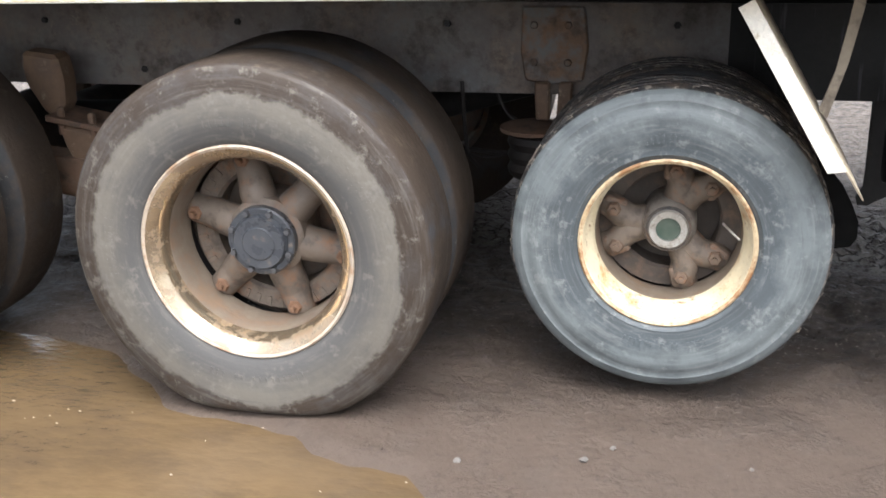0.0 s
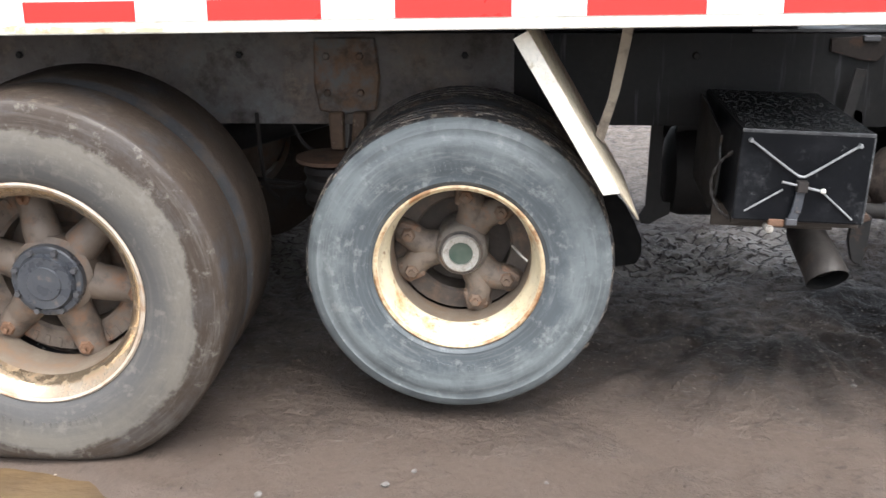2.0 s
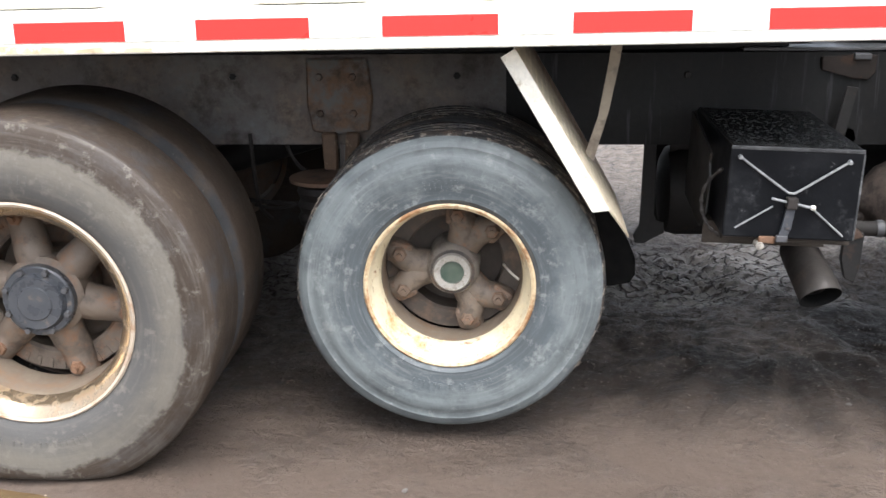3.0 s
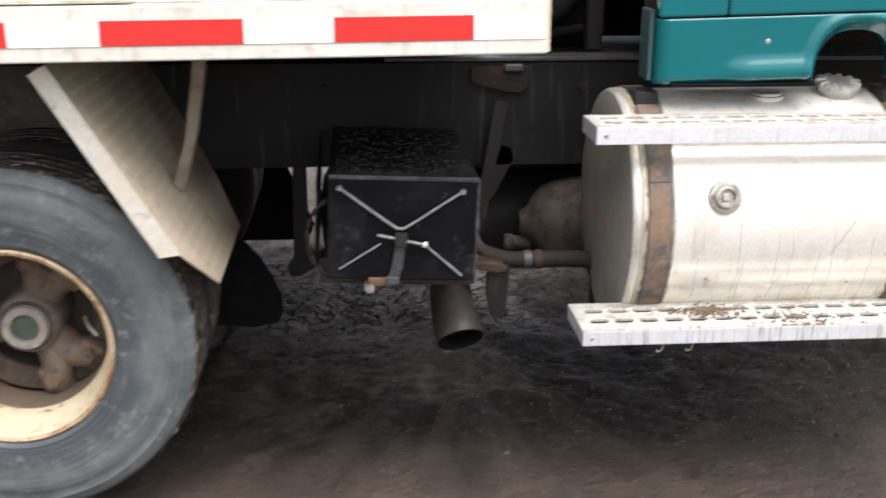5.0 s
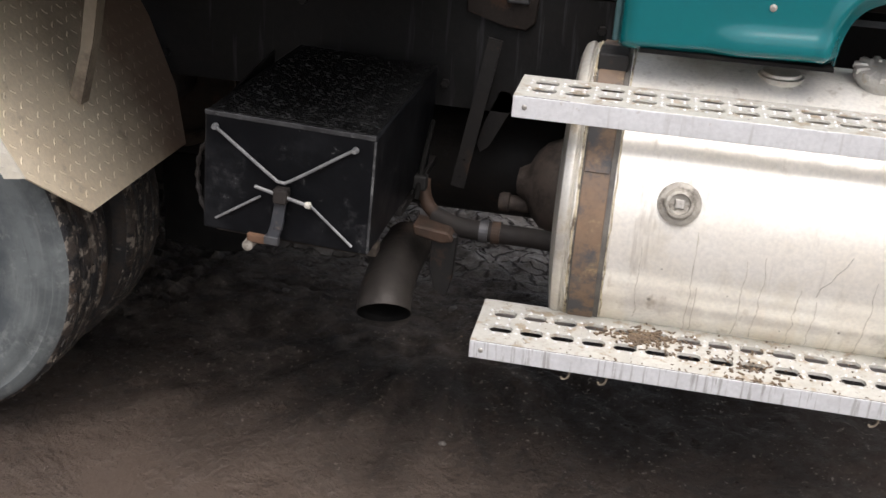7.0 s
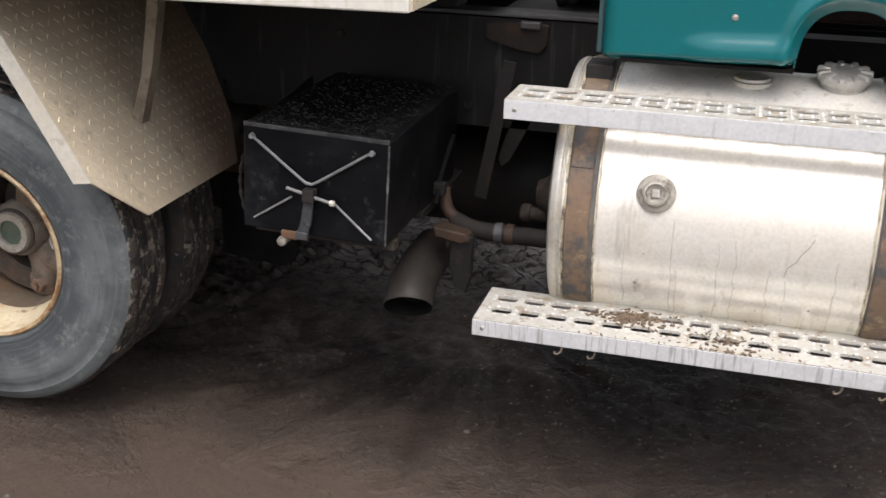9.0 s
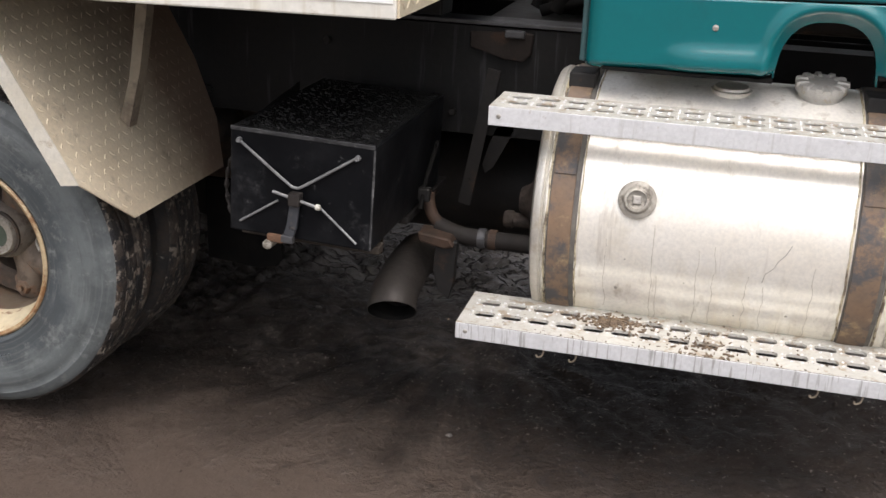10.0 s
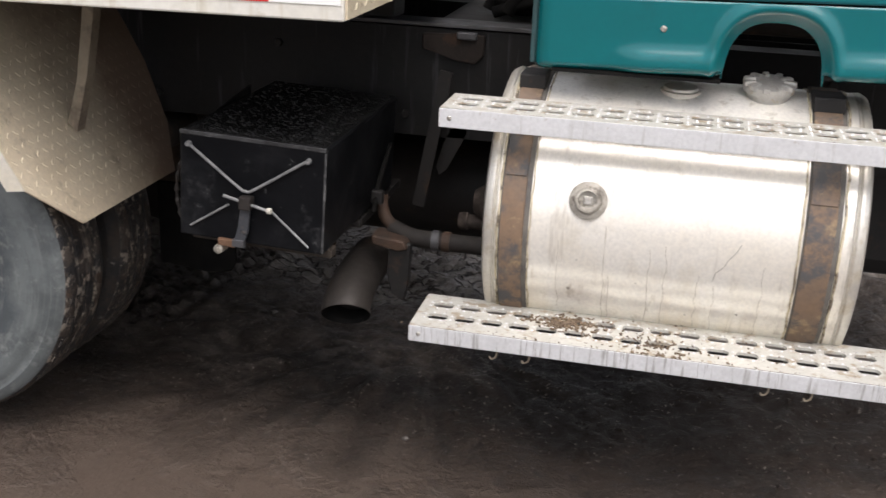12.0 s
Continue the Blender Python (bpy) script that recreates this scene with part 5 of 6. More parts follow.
part("peg_end", lathe([(0.004, 0.203), (0.011, 0.205), (0.012, 0.24)], "y", 14, m=pose(0.247, 0, 0.606)), dull_boss, bb, "round pale peg end")
part("box_bracket", prism([(0.33, 0.83), (0.52, 0.86), (0.70, 0.88), (0.70, 0.62), (0.40, 0.60), (0.33, 0.66), (0.315, 0.75), (0.34, 0.80)], "x", 0.115, 0.121, 0.001), black_iron, bb, "bent black bracket")
part("rear_tray", box(0.16, 0.50, 0.50, 0.88, 0.60, 0.622, bevel=0.003), black_iron, bb)
part("side_strap", tube(bend([(0.140, 0.27, 0.80), (0.110, 0.295, 0.76), (0.098, 0.305, 0.71), (0.104, 0.30, 0.665), (0.126, 0.285, 0.628), (0.152, 0.272, 0.612)], 5), [0.0048 + 0.002 * math.sin(k * 1.9) for k in range(26)], 8), hose_rubber, bb, "twisted muddy strap")
part("hanger_bar", prism([(0.022, 0.78), (0.063, 0.78), (0.063, 0.46), (0.072, 0.437), (0.100, 0.432), (0.100, 0.392), (0.060, 0.372), (0.034, 0.354), (0.002, 0.356), (-0.006, 0.385), (0.016, 0.42)], "y", 1.064, 1.076, 0.001), black_iron, truck, "hanging black bar with a hooked foot")


def holed_bar(foot, head, wide, y0, y1, holes):
    """A flat bar from foot to head in x and z, with round holes at the given shares of its length."""
    axis = Vector((head[0] - foot[0], 0, head[1] - foot[1]))
    side = Vector((axis.z, 0, -axis.x)).normalized() * wide / 2
    long = axis.length
    bm = bmesh.new()

    def at(u, v, y):
        return bm.verts.new(Vector((foot[0], y, foot[1])) + axis * u + side * v)

    cuts = [0.0]
    for h in holes:
        cuts += [h - wide / 2 / long, h + wide / 2 / long]
    cuts.append(1.0)
    for y in (y0, y1):
        for i in range(len(cuts) - 1):
            a, b = cuts[i], cuts[i + 1]
            if i % 2 == 0:
                bm.faces.new((at(a, -1, y), at(a, 1, y), at(b, 1, y), at(b, -1, y)))
                continue
            c, ring = (a + b) / 2, ((0, -1), (0.7, -0.7), (1, 0), (0.7, 0.7), (0, 1), (-0.7, 0.7), (-1, 0), (-0.7, -0.7))
            rim = [at(c + 0.24 * p * (b - a) / 2, 0.24 * q, y) for p, q in ring]
            out = [at(c + max(-1, min(1, p * 1.43)) * (b - a) / 2, max(-1, min(1, q * 1.43)), y) for p, q in ring]
            for k in range(8):
                bm.faces.new((out[k], out[(k + 1) % 8], rim[(k + 1) % 8], rim[k]))
    for v in (-1, 1):
        bm.faces.new((at(0, v, y0), at(1, v, y0), at(1, v, y1), at(0, v, y1)))
    for u in (0, 1):
        bm.faces.new((at(u, -1, y0), at(u, 1, y0), at(u, 1, y1), at(u, -1, y1)))
    return bm


part("hanger_bar", holed_bar((0.561, 0.560), (0.628, 0.94), 0.034, 0.822, 0.829, (0.07, 0.19)), black_iron, truck, "flat bar with bolt holes")
part("scuffed_bracket", prism([(0.640, 0.800), (0.668, 0.792), (0.676, 0.760), (0.622, 0.650), (0.600, 0.632), (0.590, 0.655), (0.606, 0.712)], "y", 0.90, 0.906, 0.001), black_iron, truck, "scuffed dark bracket")
part("rust_block", prism([(0.545, 0.985), (0.60, 0.975), (0.64, 0.958), (0.69, 0.953), (0.712, 0.975), (0.716, 1.030), (0.66, 1.034), (0.60, 1.029), (0.543, 1.026)], "y", 0.884, 0.898, 0.003), dark_rust, truck, "rusty bracket on the rail")

# exhaust
ex = group_of("exhaust", "brown exhaust outlet with rusty clamp and pipe")
mouth = [(0.478, 0.432, 0.383), (0.474, 0.450, 0.399), (0.470, 0.490, 0.415), (0.468, 0.545, 0.427), (0.468, 0.610, 0.437), (0.472, 0.700, 0.446)]
path = bend(mouth, 6)
part("outlet_pipe", tube(path, [0.063 - 0.006 * i / len(path) for i in range(len(path))], 28, hollow=0.0014), pipe_steel, ex, smooth=True)
part("soot_lining", tube(path[:14], [0.0614 - 0.006 * i / len(path) for i in range(14)], 28, hollow=0.0012), soot_black, ex, smooth=True)
part("clamp_bracket", prism([(0.515, 0.572), (0.60, 0.562), (0.612, 0.542), (0.585, 0.534), (0.520, 0.548)], "y", 0.515, 0.585, 0.004), elbow_rust, ex, "rusty bracket")
part("heat_shield", prism([(0.560, 0.56), (0.618, 0.55), (0.612, 0.44), (0.600, 0.395), (0.570, 0.41), (0.555, 0.47)], "y", 0.53, 0.552, 0.003), black_iron, ex)
part("rusty_elbow", tube(bend([(0.520, 0.60, 0.655), (0.522, 0.595, 0.63), (0.535, 0.59, 0.595), (0.565, 0.585, 0.568)], 5), 0.016, 14), elbow_rust, ex, "rusted pipe elbow", smooth=True)
part("elbow_pipe", tube(bend([(0.548, 0.59, 0.572), (0.61, 0.58, 0.555), (0.70, 0.576, 0.553), (0.80, 0.576, 0.552), (0.85, 0.58, 0.54), (0.87, 0.585, 0.49), (0.872, 0.59, 0.42)], 6), 0.023, 18), hose_rubber, ex, "dark hose", smooth=True)
part("hose_clamp", lathe([(0.0235, -0.010), (0.0265, -0.010), (0.0265, 0.010), (0.0235, 0.010)], "x", 24, closed=True, m=pose(0.672, 0.577, 0.5535)), strip_grey, ex)
part("hose_clamp", lathe([(0.0235, -0.010), (0.0265, -0.010), (0.0265, 0.010), (0.0235, 0.010)], "x", 24, closed=True, m=pose(0.70, 0.577, 0.5535)), elbow_rust, ex)
bm = lathe([(0.010, 0.698), (0.034, 0.702), (0.042, 0.714), (0.050, 0.728), (0.080, 0.744), (0.108, 0.770), (0.126, 0.806), (0.132, 0.845), (0.132, 0.9), (0.132, 1.0), (0.132, 1.4), (0.05, 1.45)], "x", 48, m=pose(0, 0.935, 0.555))
for v in bm.verts:
    v.co += Vector((0, v.co.y - 0.935, v.co.z - 0.555)) * (0.11 * noise.noise(v.co * 9) + 0.05 * noise.noise(v.co * 24))
part("muffler", bm, muffler_skin, ex, "dull brown dented muffler can", smooth=True)

part("inlet_stub", lathe([(0.008, 0.655), (0.022, 0.657), (0.026, 0.665), (0.026, 0.682), (0.021, 0.686), (0.021, 0.735)], "x", 20, m=pose(0, 0.935, 0.492)), muffler_skin, ex, smooth=True)

# fuel tank
tank = group_of("fuel_tank", "aluminium fuel tank with two rusty straps")
TY, TZ, TR, TX0, TX1 = 0.494, 0.727, 0.298, 0.853, 1.637
part("tank_shell", lathe([(TR - 0.012, TX0 + 0.026), (TR, TX0 + 0.03), (TR, TX1 - 0.03), (TR - 0.012, TX1 - 0.026)], "x", 128, m=pose(0, TY, TZ)), tank_metal, tank, smooth=True)
for x, s in ((TX0, 1), (TX1, -1)):
    part("tank_end", lathe([(0.05, x - s * 0.012), (TR - 0.08, x - s * 0.008), (TR - 0.022, x), (TR - 0.004, x + s * 0.006), (TR + 0.002, x + s * 0.016), (TR + 0.002, x + s * 0.022), (TR - 0.002, x + s * 0.026), (TR + 0.0015, x + s * 0.030), (TR - 0.001, x + s * 0.034), (TR - 0.03, x + s * 0.034)], "x", 96, m=pose(0, TY, TZ)), tank_end, tank, smooth=True)
for x0, x1 in ((0.895, 0.945), (1.515, 1.572)):
    part("strap_pad", lathe([(TR + 0.0005, x0 - 0.003), (TR + 0.0035, x0 - 0.002), (TR + 0.0035, x1 + 0.009), (TR + 0.0005, x1 + 0.010)], "x", 96, closed=True, m=pose(0, TY, TZ)), strap_rubber, tank)
    part("strap", lathe([(TR + 0.004, x0), (TR + 0.0075, x0 + 0.001), (TR + 0.0075, x1 - 0.001), (TR + 0.004, x1)], "x", 96, closed=True, m=pose(0, TY, TZ)), strap_rust, tank, "rusty steel strap")
    part("strap_buckle", box(x0 - 0.004, x1 + 0.004, TY - 0.12, TY - 0.04, TZ + TR - 0.02, TZ + TR + 0.014, bevel=0.004), black_iron, tank)


# sealant squeezed out along the straps
for x, rr in ((0.8895, 0.0034), (0.958, 0.0022), (1.5075, 0.0026), (1.586, 0.0034)):
    bm = lathe([(TR - 0.001, x - rr), (TR + rr, x - rr * 0.6), (TR + rr, x + rr * 0.6), (TR - 0.001, x + rr)], "x", 160, closed=True, m=pose(0, TY, TZ))
    for v in bm.verts:
        v.co.x += 0.0030 * noise.noise(v.co * 22) + 0.0018 * noise.noise(v.co * 70)
    part("sealant_bead", bm, sealant, tank, "cracked yellowed sealant", smooth=True)


def radial(x, angle, r):
    """A pose on the tank's skin, z outwards; angle from straight up towards the viewer."""
    a = radians(angle)
    return Matrix.Translation((x, TY - r * math.sin(a), TZ + r * math.cos(a))) @ Matrix.Rotation(a, 4, "X")


for x0, x1 in ((0.895, 0.945), (1.515, 1.572)):
    for angle, tall in ((61, 0.05),):
        part("strap_joint", box(0.003 - (x1 - x0) / 2, (x1 - x0) / 2 - 0.003, -tall / 2, tall / 2, -0.003, 0.002, bevel=0.0008, m=radial((x0 + x1) / 2, angle, TR + 0.0075)), strap_rust, tank)
part("plug_boss", lathe([(0.040, -0.002), (0.040, 0.004), (0.037, 0.006), (0.029, 0.007), (0.028, 0.013), (0.026, 0.014), (0.025, 0.018), (0.020, 0.019), (0.019, 0.009), (0.012, 0.008)], "z", 36, m=radial(1.076, 72.8, TR)), dull_boss, tank, "threaded boss with a square plug", smooth=True)
part("square_plug", box(-0.009, 0.009, -0.009, 0.009, 0.0, 0.014, bevel=0.002, m=radial(1.076, 72.8, TR)), ring_steel, tank)
part("sender_flange", lathe([(0.044, -0.016), (0.044, 0.004), (0.038, 0.006), (0.036, 0.011), (0.03, 0.012)], "z", 36, m=pose(1.238, 0.435, 1.016, 4, 0, 0)), tank_end, tank, smooth=True)
CAP = radial(1.422, 10, TR + 0.008)
bm = lathe([(0.046, -0.014), (0.046, 0.003), (0.050, 0.004), (0.054, 0.006), (0.054, 0.018), (0.054, 0.021), (0.053, 0.027), (0.046, 0.0295), (0.031, 0.0305), (0.029, 0.0307), (0.015, 0.031)], "z", 132)
for v in bm.verts:
    r, u = math.hypot(v.co.x, v.co.y), math.cos(11 * math.atan2(v.co.y, v.co.x))
    if v.co.z > 0.020 and r > 0.0295:
        k = max(0.0, min(1.0, (u - 0.1) * 3))
        v.co.z += 0.0055 * k * (v.co.z > 0.025)
        v.co.x *= 1 + 0.05 * k
        v.co.y *= 1 + 0.05 * k
bmesh.ops.transform(bm, matrix=CAP @ Matrix.Diagonal((1, 1, 0.78, 1)), verts=bm.verts)
part("filler_cap", bm, cast_cap, tank, "cast fuel cap with radial grip ribs", smooth=True)
scratch = [(radial(x, a, TR + 0.0002).translation) for x, a in ((1.395, 84), (1.385, 88), (1.372, 91), (1.366, 94), (1.350, 97), (1.346, 101))]
part("scratch", tube(scratch, 0.0008, 5), drip_grey, tank, "dark crooked drip mark")
for x, a0, a1, sway in ((1.022, 90, 126, 0.006), (1.120, 82, 132, 0.005), (1.133, 104, 130, 0.004), (1.214, 90, 131, 0.005), (1.247, 88, 133, 0.006), (1.316, 99, 132, 0.009), (1.352, 103, 130, 0.006), (1.446, 92, 131, 0.005)):
    run = []
    for k in range(26):
        angle = a0 + (a1 - a0) * k / 25
        wander = sway * (noise.noise(Vector((x * 31, angle * 0.13, 1))) + 0.45 * noise.noise(Vector((x * 17, angle * 0.4, 7))))
        run.append(radial(x + wander, angle, TR + 0.0001).translation)
    part("drip_stain", tube(run, [0.0005 + 0.0012 * abs(noise.noise(Vector((x * 40, k * 0.35, 2)))) for k in range(26)], 5), faint_drip, tank, "faint dried drip")
for x, angle, r in ((1.048, 113, 0.0042), (1.063, 98, 0.0016), (1.30, 121, 0.0018), (1.405, 117, 0.0030), (1.19, 106, 0.0014)):
    part("dirt_fleck", lathe([(r, -0.0004), (r * 0.9, 0.0006), (r * 0.4, 0.0010)], "z", 9, m=radial(x, angle, TR)), drip_grey, tank)


# grated steps
def step(x0, x1, y0, y1, z1, thick, label, edge_mat, wall):
    g = group_of("step", label)
    nx = int(round((x1 - x0 - 0.04) / 0.0585))
    pitch = (x1 - x0 - 0.04) / nx
    rows = [(y0 + (y1 - y0) * 0.33), (y0 + (y1 - y0) * 0.69)]
    hw, hl = 0.0142, 0.0225
    ys = [y0, rows[0] - hw, rows[0] + hw, rows[1] - hw, rows[1] + hw, y1]
    xs = [x0] + [v for i in range(nx) for v in (x0 + 0.02 + (i + 0.5) * pitch - hl, x0 + 0.02 + (i + 0.5) * pitch + hl)] + [x1]
    bm = bmesh.new()
    grid = {(i, j): bm.verts.new((x, y, z1)) for i, x in enumerate(xs) for j, y in enumerate(ys)}
    for i in range(len(xs) - 1):
        for j in range(len(ys) - 1):
            if i % 2 == 1 and j in (1, 3):
                c = [grid[i, j], grid[i + 1, j], grid[i + 1, j + 1], grid[i, j + 1]]
                d = [bm.verts.new((v.co.x, v.co.y, z1 - 0.003)) for v in c]
                for k in range(4):
                    bm.faces.new((c[k], c[(k + 1) % 4], d[(k + 1) % 4], d[k]))
                continue
            bm.faces.new((grid[i, j], grid[i + 1, j], grid[i + 1, j + 1], grid[i, j + 1]))
    part("tread", bm, step_top, g)
    bm = bmesh.new()
    for i in range(nx):
        for r in rows:
            for dx, dy in ((-0.029, -0.010), (-0.029, 0.010), (-0.011, 0.020), (0.011, -0.020), (0.011, 0.020), (-0.011, -0.020)):
                cx, cy = x0 + 0.02 + (i + 0.5) * pitch + dx, r + dy
                if cx < x0 + 0.006 or cx > x1 - 0.006 or cy < y0 + 0.006:
                    continue
                ring = [bm.verts.new((cx + 0.0034 * math.cos(k * 1.047), cy + 0.0034 * math.sin(k * 1.047), z1 - 0.0002)) for k in range(6)]
                top = [bm.verts.new((cx + 0.0014 * math.cos(k * 1.047), cy + 0.0014 * math.sin(k * 1.047), z1 + 0.0020)) for k in range(6)]
                bm.faces.new(top)
                for k in range(6):
                    bm.faces.new((ring[k], ring[(k + 1) % 6], top[(k + 1) % 6], top[k]))
    tagged(part("grip_studs", bm, step_metal, g), kind="stuff")
    bm = bmesh.new()
    for i in range(nx):
        for r in rows:
            cx = x0 + 0.02 + (i + 0.5) * pitch
            rings = []
            for a, b, z in ((hl + 0.0035, hw + 0.0035, z1 - 0.0003), (hl + 0.001, hw + 0.001, z1 + 0.0009), (hl - 0.0005, hw - 0.0005, z1 + 0.0004), (hl - 0.0008, hw - 0.0008, z1 - wall)):
                c = 0.006
                rings.append([bm.verts.new((cx + u, r + v, z)) for u, v in ((-a + c, -b), (a - c, -b), (a, -b + c), (a, b - c), (a - c, b), (-a + c, b), (-a, b - c), (-a, -b + c))])
            for p, q in zip(rings, rings[1:]):
                for k in range(8):
                    bm.faces.new((p[k], p[(k + 1) % 8], q[(k + 1) % 8], q[k]))
    tagged(part("slot_rims", bm, step_top, g, smooth=True), kind="stuff")
    part("front_edge", box(x0, x1, y0 - 0.003, y0, z1 - thick, z1 - 0.0005, bevel=0.001), edge_mat, g)
    part("back_edge", box(x0, x1, y1, y1 + 0.003, z1 - thick, z1 - 0.0005, bevel=0.001), step_metal, g)
    for x in (x0, x1 - 0.003):
        part("end_edge", box(x, x + 0.003, y0 + 0.001, y1 - 0.001, z1 - thick, z1 - 0.001), step_metal, g)
    part("rivet", lathe([(0.003, y0 - 0.0055), (0.005, y0 - 0.004), (0.005, y0 - 0.002)], "y", 12, m=pose(x0 + 0.022, 0, z1 - thick * 0.5)), ring_steel, g)
    return g


step(0.757, 1.76, 0.178, 0.330, 0.992, 0.040, "perforated aluminium upper step", step_metal, 0.0032)
lower = step(0.727, 1.722, 0.092, 0.272, 0.535, 0.036, "perforated aluminium lower step, muddy in the middle", streaky_edge, 0.0058)
rng = random.Random(9)
bm = bmesh.new()
for i in range(430):
    cx, cy, spread = (1.05, 0.200, 0.030) if i < 250 else (1.25, 0.140, 0.040) if i < 300 else (1.20, 0.165, 0.14)
    a, r = rng.uniform(0, 6.283), abs(rng.gauss(0, spread))
    e, w = rng.uniform(0.0018, 0.0075), rng.uniform(0.0008, 0.0022)
    if i >= 300:
        e, w = e * 0.45, w * 0.8
    m = pose(cx + 1.5 * r * math.cos(a), max(0.096, min(0.268, cy + 0.85 * r * math.sin(a))), 0.5365, rng.uniform(-15, 15), rng.uniform(-15, 15), rng.uniform(0, 180))
    add_box(bm, -e, e, -w, w, -w * 0.7, w * 0.9, m=m)
tagged(part("mud_scatter", bm, straw_mud, lower, "crumbs of dried mud and straw"), kind="stuff")
for x in (0.915, 0.985, 1.475, 1.56):
    part("hook", tube(bend([(x + 0.004, 0.102, 0.502), (x + 0.004, 0.101, 0.488), (x, 0.101, 0.479), (x - 0.008, 0.101, 0.476), (x - 0.011, 0.101, 0.481)], 4), 0.0021, 6), brown_plate, lower, "thin bent wire hook", smooth=True)
for x in (0.92, 1.54):
    part("step_bracket", box(x - 0.02, x + 0.02, 0.11, 0.46, 0.488, 0.4985, bevel=0.002), black_iron, lower)

# cab
cab = group_of("cab", "teal painted cab with a wheel-arch shaped filler cutout")
CY = 0.328
ARCH_X, ARCH_W, ARCH_Z, ARCH_H = 1.417, 0.100, 1.06, 0.128


def bottom_z(x):
    return 1.062 + 0.04 * max(0.0, min(1.0, (x - 0.95) / 1.2))


def seam_z(x):
    return 1.2145 + 0.026 * (x - 0.93)


def arch_top(x):
    u = abs(x - ARCH_X) / ARCH_W
    return ARCH_Z + ARCH_H * (1 - u ** 2.6) ** (1 / 2.6) if u < 1 else -1.0


def skin_y(x, z):
    d = 9.0
    if abs(x - ARCH_X) < 0.3:
        u, v = abs(x - ARCH_X) / ARCH_W, max(0.0, z - ARCH_Z) / ARCH_H
        d = ((u ** 2.6 + v ** 2.6) ** (1 / 2.6) - 1) * ARCH_W
    lip = 0.010 * math.exp(-((d - 0.025) / 0.011) ** 2)
    dip = 0.024 * max(0.0, 1 - max(0.0, d) / 0.020) ** 1.4
    b = bottom_z(x)
    k = max(0.0, min(1.0, (x - 1.09) / 0.05)) * max(0.0, min(1.0, (ARCH_X - ARCH_W - 0.005 - x) / 0.03)) + max(0.0, min(1.0, (x - ARCH_X - ARCH_W - 0.02) / 0.03))
    roll = 0.012 * k * (1 / (1 + math.exp((z - b - 0.045) / 0.006)))
    corner = 0.035 * (1 - math.sqrt(max(0.0, 1 - max(0.0, (0.96 - x) / 0.035) ** 2))) if x > 0.925 else 0.035
    tuck = 0.016 * max(0.0, 1 - (z - b) / 0.016) ** 2
    return CY - lip - roll + corner + tuck + dip


cols = sorted(set([0.9255 + 0.0058 * i for i in range(7)] + [0.97 + 0.02 * i for i in range(17)] + [ARCH_X + ARCH_W * math.sin(math.pi / 2 * i / 14) for i in range(-14, 15)]
                  + [ARCH_X - ARCH_W - 0.004 - 0.004 * i for i in range(10)] + [ARCH_X + ARCH_W + 0.004 + 0.004 * i for i in range(10)] + [1.60 + 0.04 * i for i in range(16)]))
bm = bmesh.new()
ROWS_Z = 34
last = None
for x in cols:
    lo = max(bottom_z(x), arch_top(x))
    column = []
    for j in range(ROWS_Z + 1):
        z = lo + (seam_z(x) - lo) * (j / ROWS_Z) ** 1.25
        column.append(bm.verts.new((x, skin_y(x, z), z)))
    if last:
        for j in range(ROWS_Z):
            bm.faces.new((last[j], column[j], column[j + 1], last[j + 1]))
    last = column
skirt = part("lower_panel", bm, teal_paint, cab, smooth=True)
thick = skirt.modifiers.new("thickness", "SOLIDIFY")
thick.thickness, thick.offset = 0.004, 0.0
bm = bmesh.new()
edge = [(ARCH_X + ARCH_W * math.sin(math.pi / 2 * i / 14), max(1.062, arch_top(ARCH_X + 0.9999 * ARCH_W * math.sin(math.pi / 2 * i / 14)))) for i in range(-14, 15)]
rows_ = [[bm.verts.new((x, y, z)) for x, z in edge] for y in (CY + 0.022, CY + 0.036, CY + 0.07)]
for p, q in zip(rows_, rows_[1:]):
    for i in range(len(edge) - 1):
        bm.faces.new((p[i], p[i + 1], q[i + 1], q[i]))
liner = part("arch_liner", bm, teal_paint, cab, smooth=True)
shell = liner.modifiers.new("thickness", "SOLIDIFY")
shell.thickness, shell.offset = 0.003, 1.0
for name, x0, x1 in (("door_panel", 1.093, 2.24), ("corner_panel", 0.928, 1.089)):
    bm = prism([(x0, seam_z(x0) + 0.004), (x1, seam_z(x1) + 0.004), (x1, 2.3), (x0, 2.3)], "y", CY, CY + 0.035)
    bmesh.ops.bevel(bm, geom=list(bm.edges), offset=0.004, segments=2, affect="EDGES")
    part(name, bm, teal_paint, cab)
part("cab_body", box(0.99, 2.28, CY + 0.05, 2 * MID - CY, 1.262, 2.6, bevel=0.02), teal_paint, cab)
# black strip added in place of the shadow line below the panel
bm = bmesh.new()
for a, b in ((0.965, 1.315), (1.519, 2.2)):
    add_box(bm, a, b, CY - 0.001, CY + 0.03, bottom_z((a + b) / 2) - 0.010, bottom_z((a + b) / 2) - 0.003)
part("bottom_seal", bm, soot_black, cab, "black strip standing for the shadow under the panel")
part("rear_flange", box(0.912, 0.924, CY + 0.030, CY + 0.11, 1.068, 1.235, bevel=0.003), dull_teal, cab)
part("rear_seal", box(0.925, 0.99, CY + 0.115, CY + 0.135, 1.10, 2.2, bevel=0.003), black_iron, cab)
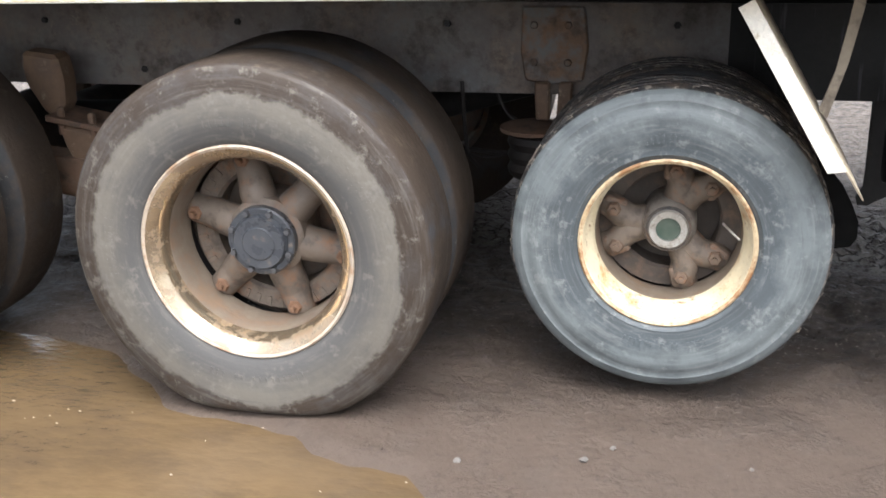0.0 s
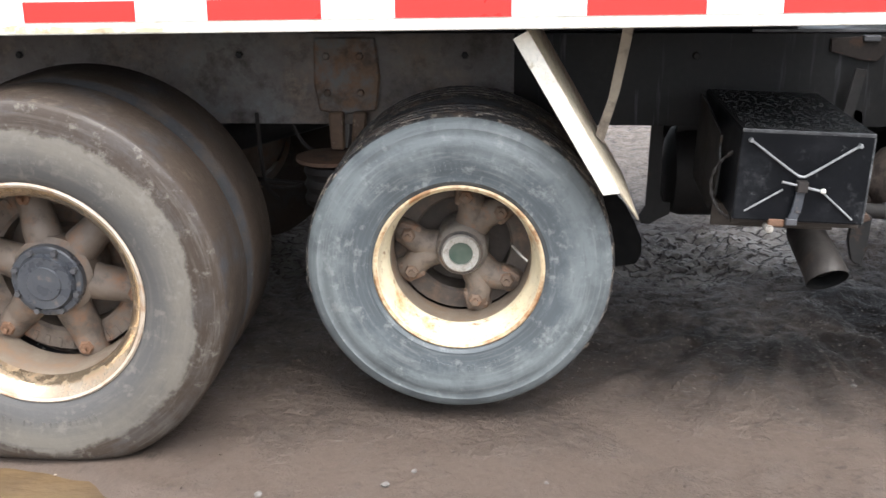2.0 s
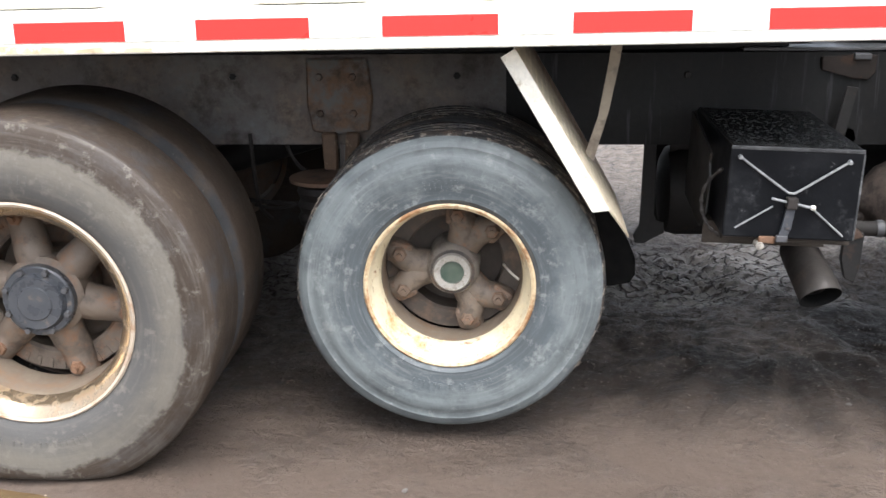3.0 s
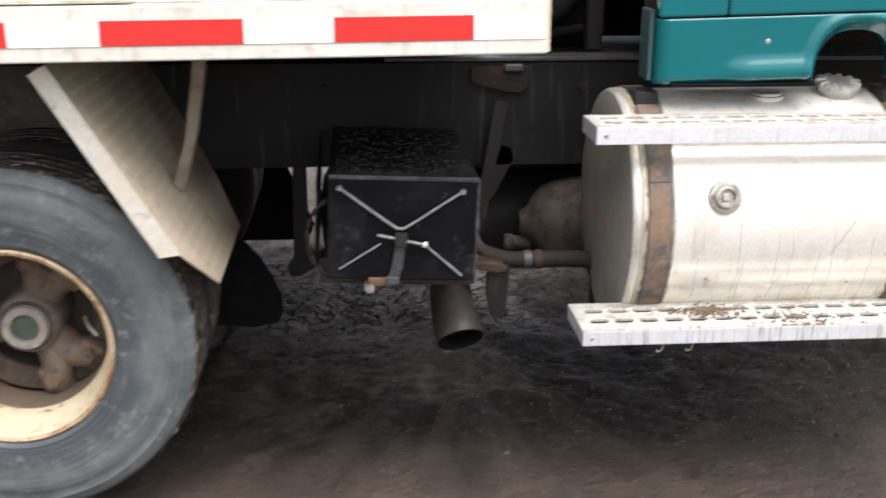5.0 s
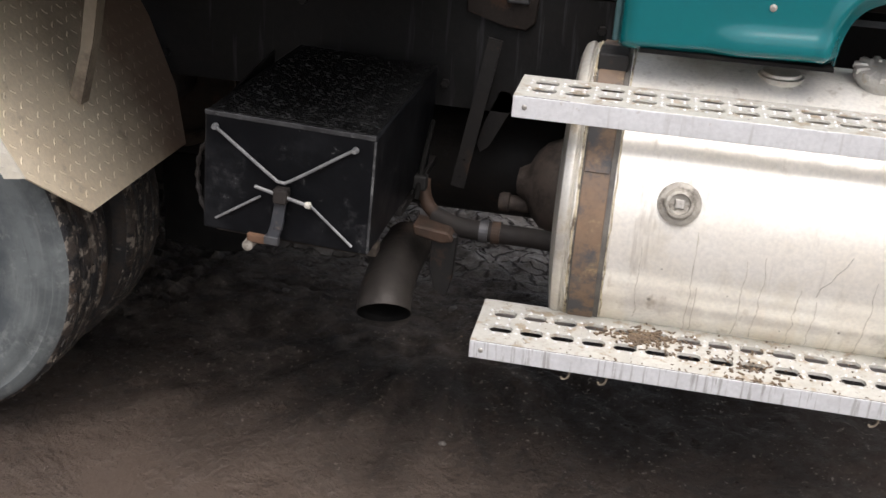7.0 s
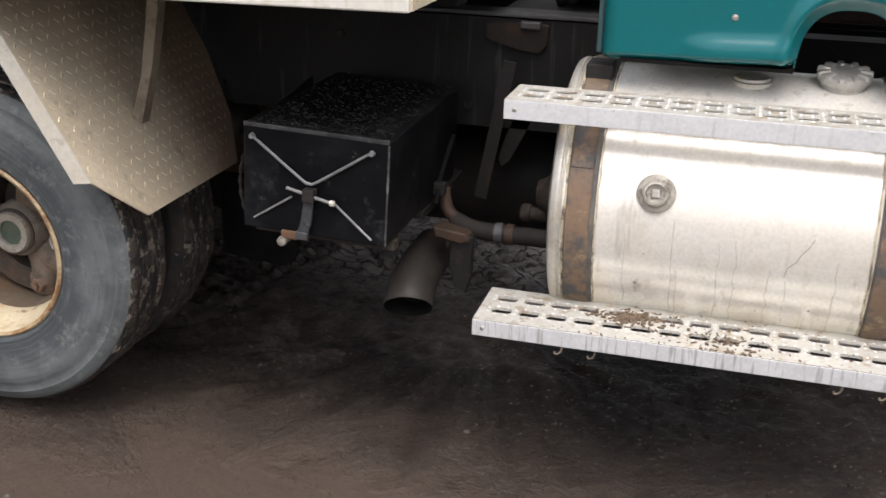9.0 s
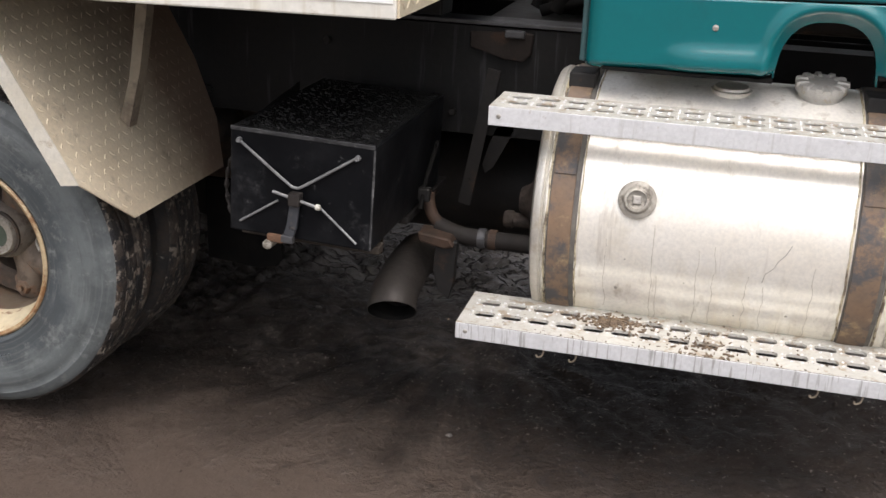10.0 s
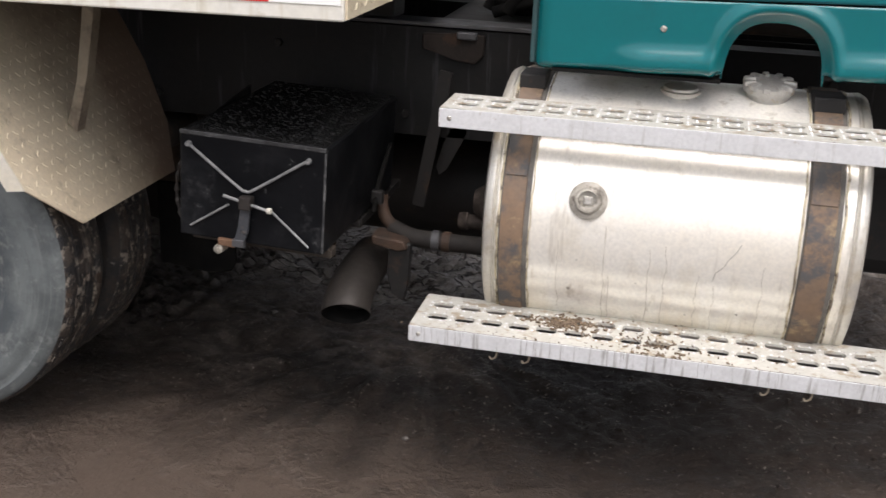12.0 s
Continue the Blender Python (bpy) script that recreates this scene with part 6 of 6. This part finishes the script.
part("screw_head", lathe([(0.003, CY - 0.005), (0.0065, CY - 0.0035), (0.0075, CY + 0.002)], "y", 16, m=pose(1.190, 0, 1.163)), ring_steel, cab, "bright screw")
part("under_floor", box(0.99, 2.28, CY + 0.12, 2 * MID - CY - 0.1, 1.235, 1.255), black_iron, cab)
part("floor_beam", box(1.0, 2.2, 0.62, 0.74, 1.12, 1.20, bevel=0.01), dark_rust, cab)

# behind the cab: hoses and an upright stack bracket
gear = group_of("chassis_gear", "black hoses and brackets behind the cab")
for i, pts in enumerate((((0.74, 1.07, 1.07), (0.78, 1.07, 1.13), (0.85, 1.07, 1.18), (0.93, 1.1, 1.30)), ((0.70, 1.075, 1.068), (0.80, 1.07, 1.10), (0.90, 1.075, 1.115)), ((0.66, 1.2, 1.06), (0.74, 1.22, 1.24), (0.86, 1.2, 1.50)))):
    part("hose", tube(bend(pts, 6), 0.016 + 0.004 * (i == 0), 12), soot_black, gear, smooth=True)
part("upright", box(0.90, 0.948, 1.0, 1.05, 1.057, 2.2, bevel=0.008), black_iron, gear)
part("hose_mass", prism([(0.69, 1.057), (0.70, 1.125), (0.735, 1.142), (0.778, 1.150), (0.81, 1.166), (0.842, 1.187), (0.866, 1.207), (0.880, 1.235), (0.888, 1.30), (0.93, 1.33), (0.96, 1.28), (0.96, 1.057)], "y", 1.10, 1.36, 0.02), soot_black, gear, "black hose bundle", smooth=True)
# black sheet added to stand for the dark void behind the cab
part("rear_plate", box(0.955, 1.25, 1.40, 1.41, 1.057, 2.2, bevel=0.003), soot_black, gear)
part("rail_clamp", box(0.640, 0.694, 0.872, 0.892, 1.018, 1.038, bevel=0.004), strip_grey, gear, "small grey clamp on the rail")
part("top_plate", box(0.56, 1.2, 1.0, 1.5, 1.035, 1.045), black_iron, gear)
part("flange_strip", box(0.30, 1.15, 0.893, 0.990, 1.0445, 1.0555, bevel=0.002), strip_grey, gear, "worn flange strip along the rail")

# far side: tank, reservoir and plates added to close the view under the chassis
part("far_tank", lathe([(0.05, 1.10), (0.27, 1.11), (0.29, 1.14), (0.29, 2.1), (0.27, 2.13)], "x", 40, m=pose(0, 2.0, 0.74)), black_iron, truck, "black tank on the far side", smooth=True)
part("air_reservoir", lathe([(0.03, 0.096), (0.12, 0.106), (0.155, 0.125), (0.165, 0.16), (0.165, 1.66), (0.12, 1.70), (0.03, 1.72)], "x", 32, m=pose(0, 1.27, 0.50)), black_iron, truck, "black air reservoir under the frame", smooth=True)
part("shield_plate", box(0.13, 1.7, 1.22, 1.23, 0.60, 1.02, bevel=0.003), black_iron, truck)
part("far_flap", prism([(-0.30, 0.62), (-0.10, 0.62), (-0.075, 0.41), (-0.002, 0.246), (0.030, 0.17), (0.015, 0.125), (-0.03, 0.10), (-0.30, 0.10)], "y", 2.30, 2.312, 0.003), soot_black, truck, "black mud flap on the far side")
# added blind that darkens the slit beside the hooked hanger bar
part("hanging_plate", box(0.155, 0.27, 2.0, 2.012, 0.14, 0.80, bevel=0.003), soot_black, truck, "black plate added to close a bright gap")
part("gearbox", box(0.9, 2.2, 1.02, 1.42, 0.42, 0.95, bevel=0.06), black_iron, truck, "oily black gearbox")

# white trailer seen beyond the truck
trailer = tagged(new("parked_trailer"), "white railed trailer parked beyond the truck", "trailer")
for z, h in ((0.715, 0.098), (0.832, 0.044), (1.15, 0.10)):
    part("rail", box(-1.5, 5.0, 5.0, 5.06, z, z + h, bevel=0.006), far_white, trailer)
part("side_panel", box(-1.5, 5.0, 5.07, 5.10, 0.86, 1.17, bevel=0.004), strip_grey, trailer, "grey side panel")
for x in (-1.4, 0.6, 2.6, 4.8):
    part("leg", box(x, x + 0.07, 5.0, 5.07, 0.0, 0.714, bevel=0.006), far_white, trailer)

# loose stones
rng = random.Random(3)
for x, y, s in ((-0.776, -0.134, 0.016), (-0.703, -0.06, 0.011), (0.51, 1.219, 0.016), (-0.003, 1.165, 0.013), (-1.1, -0.2, 0.012), (0.62, 0.52, 0.011), (1.02, 0.05, 0.007), (-0.35, -0.1, 0.007), (0.75, 0.1, 0.006)):
    bm = bmesh.new()
    bmesh.ops.create_icosphere(bm, subdivisions=1, radius=s)
    for v in bm.verts:
        v.co *= 1 + 0.7 * noise.noise(v.co * 60 + Vector((x * 9, y * 7, 0)))
        v.co.z *= 0.5
    ob = new("stone", mesh_of("stone", bm, stone_grey))
    ob.matrix_basis = pose(x, y, ground_height(x, y) + s * 0.25)
    tagged(ob, "small pale grey stone lying in the mud", "stone", "stones in the mud")
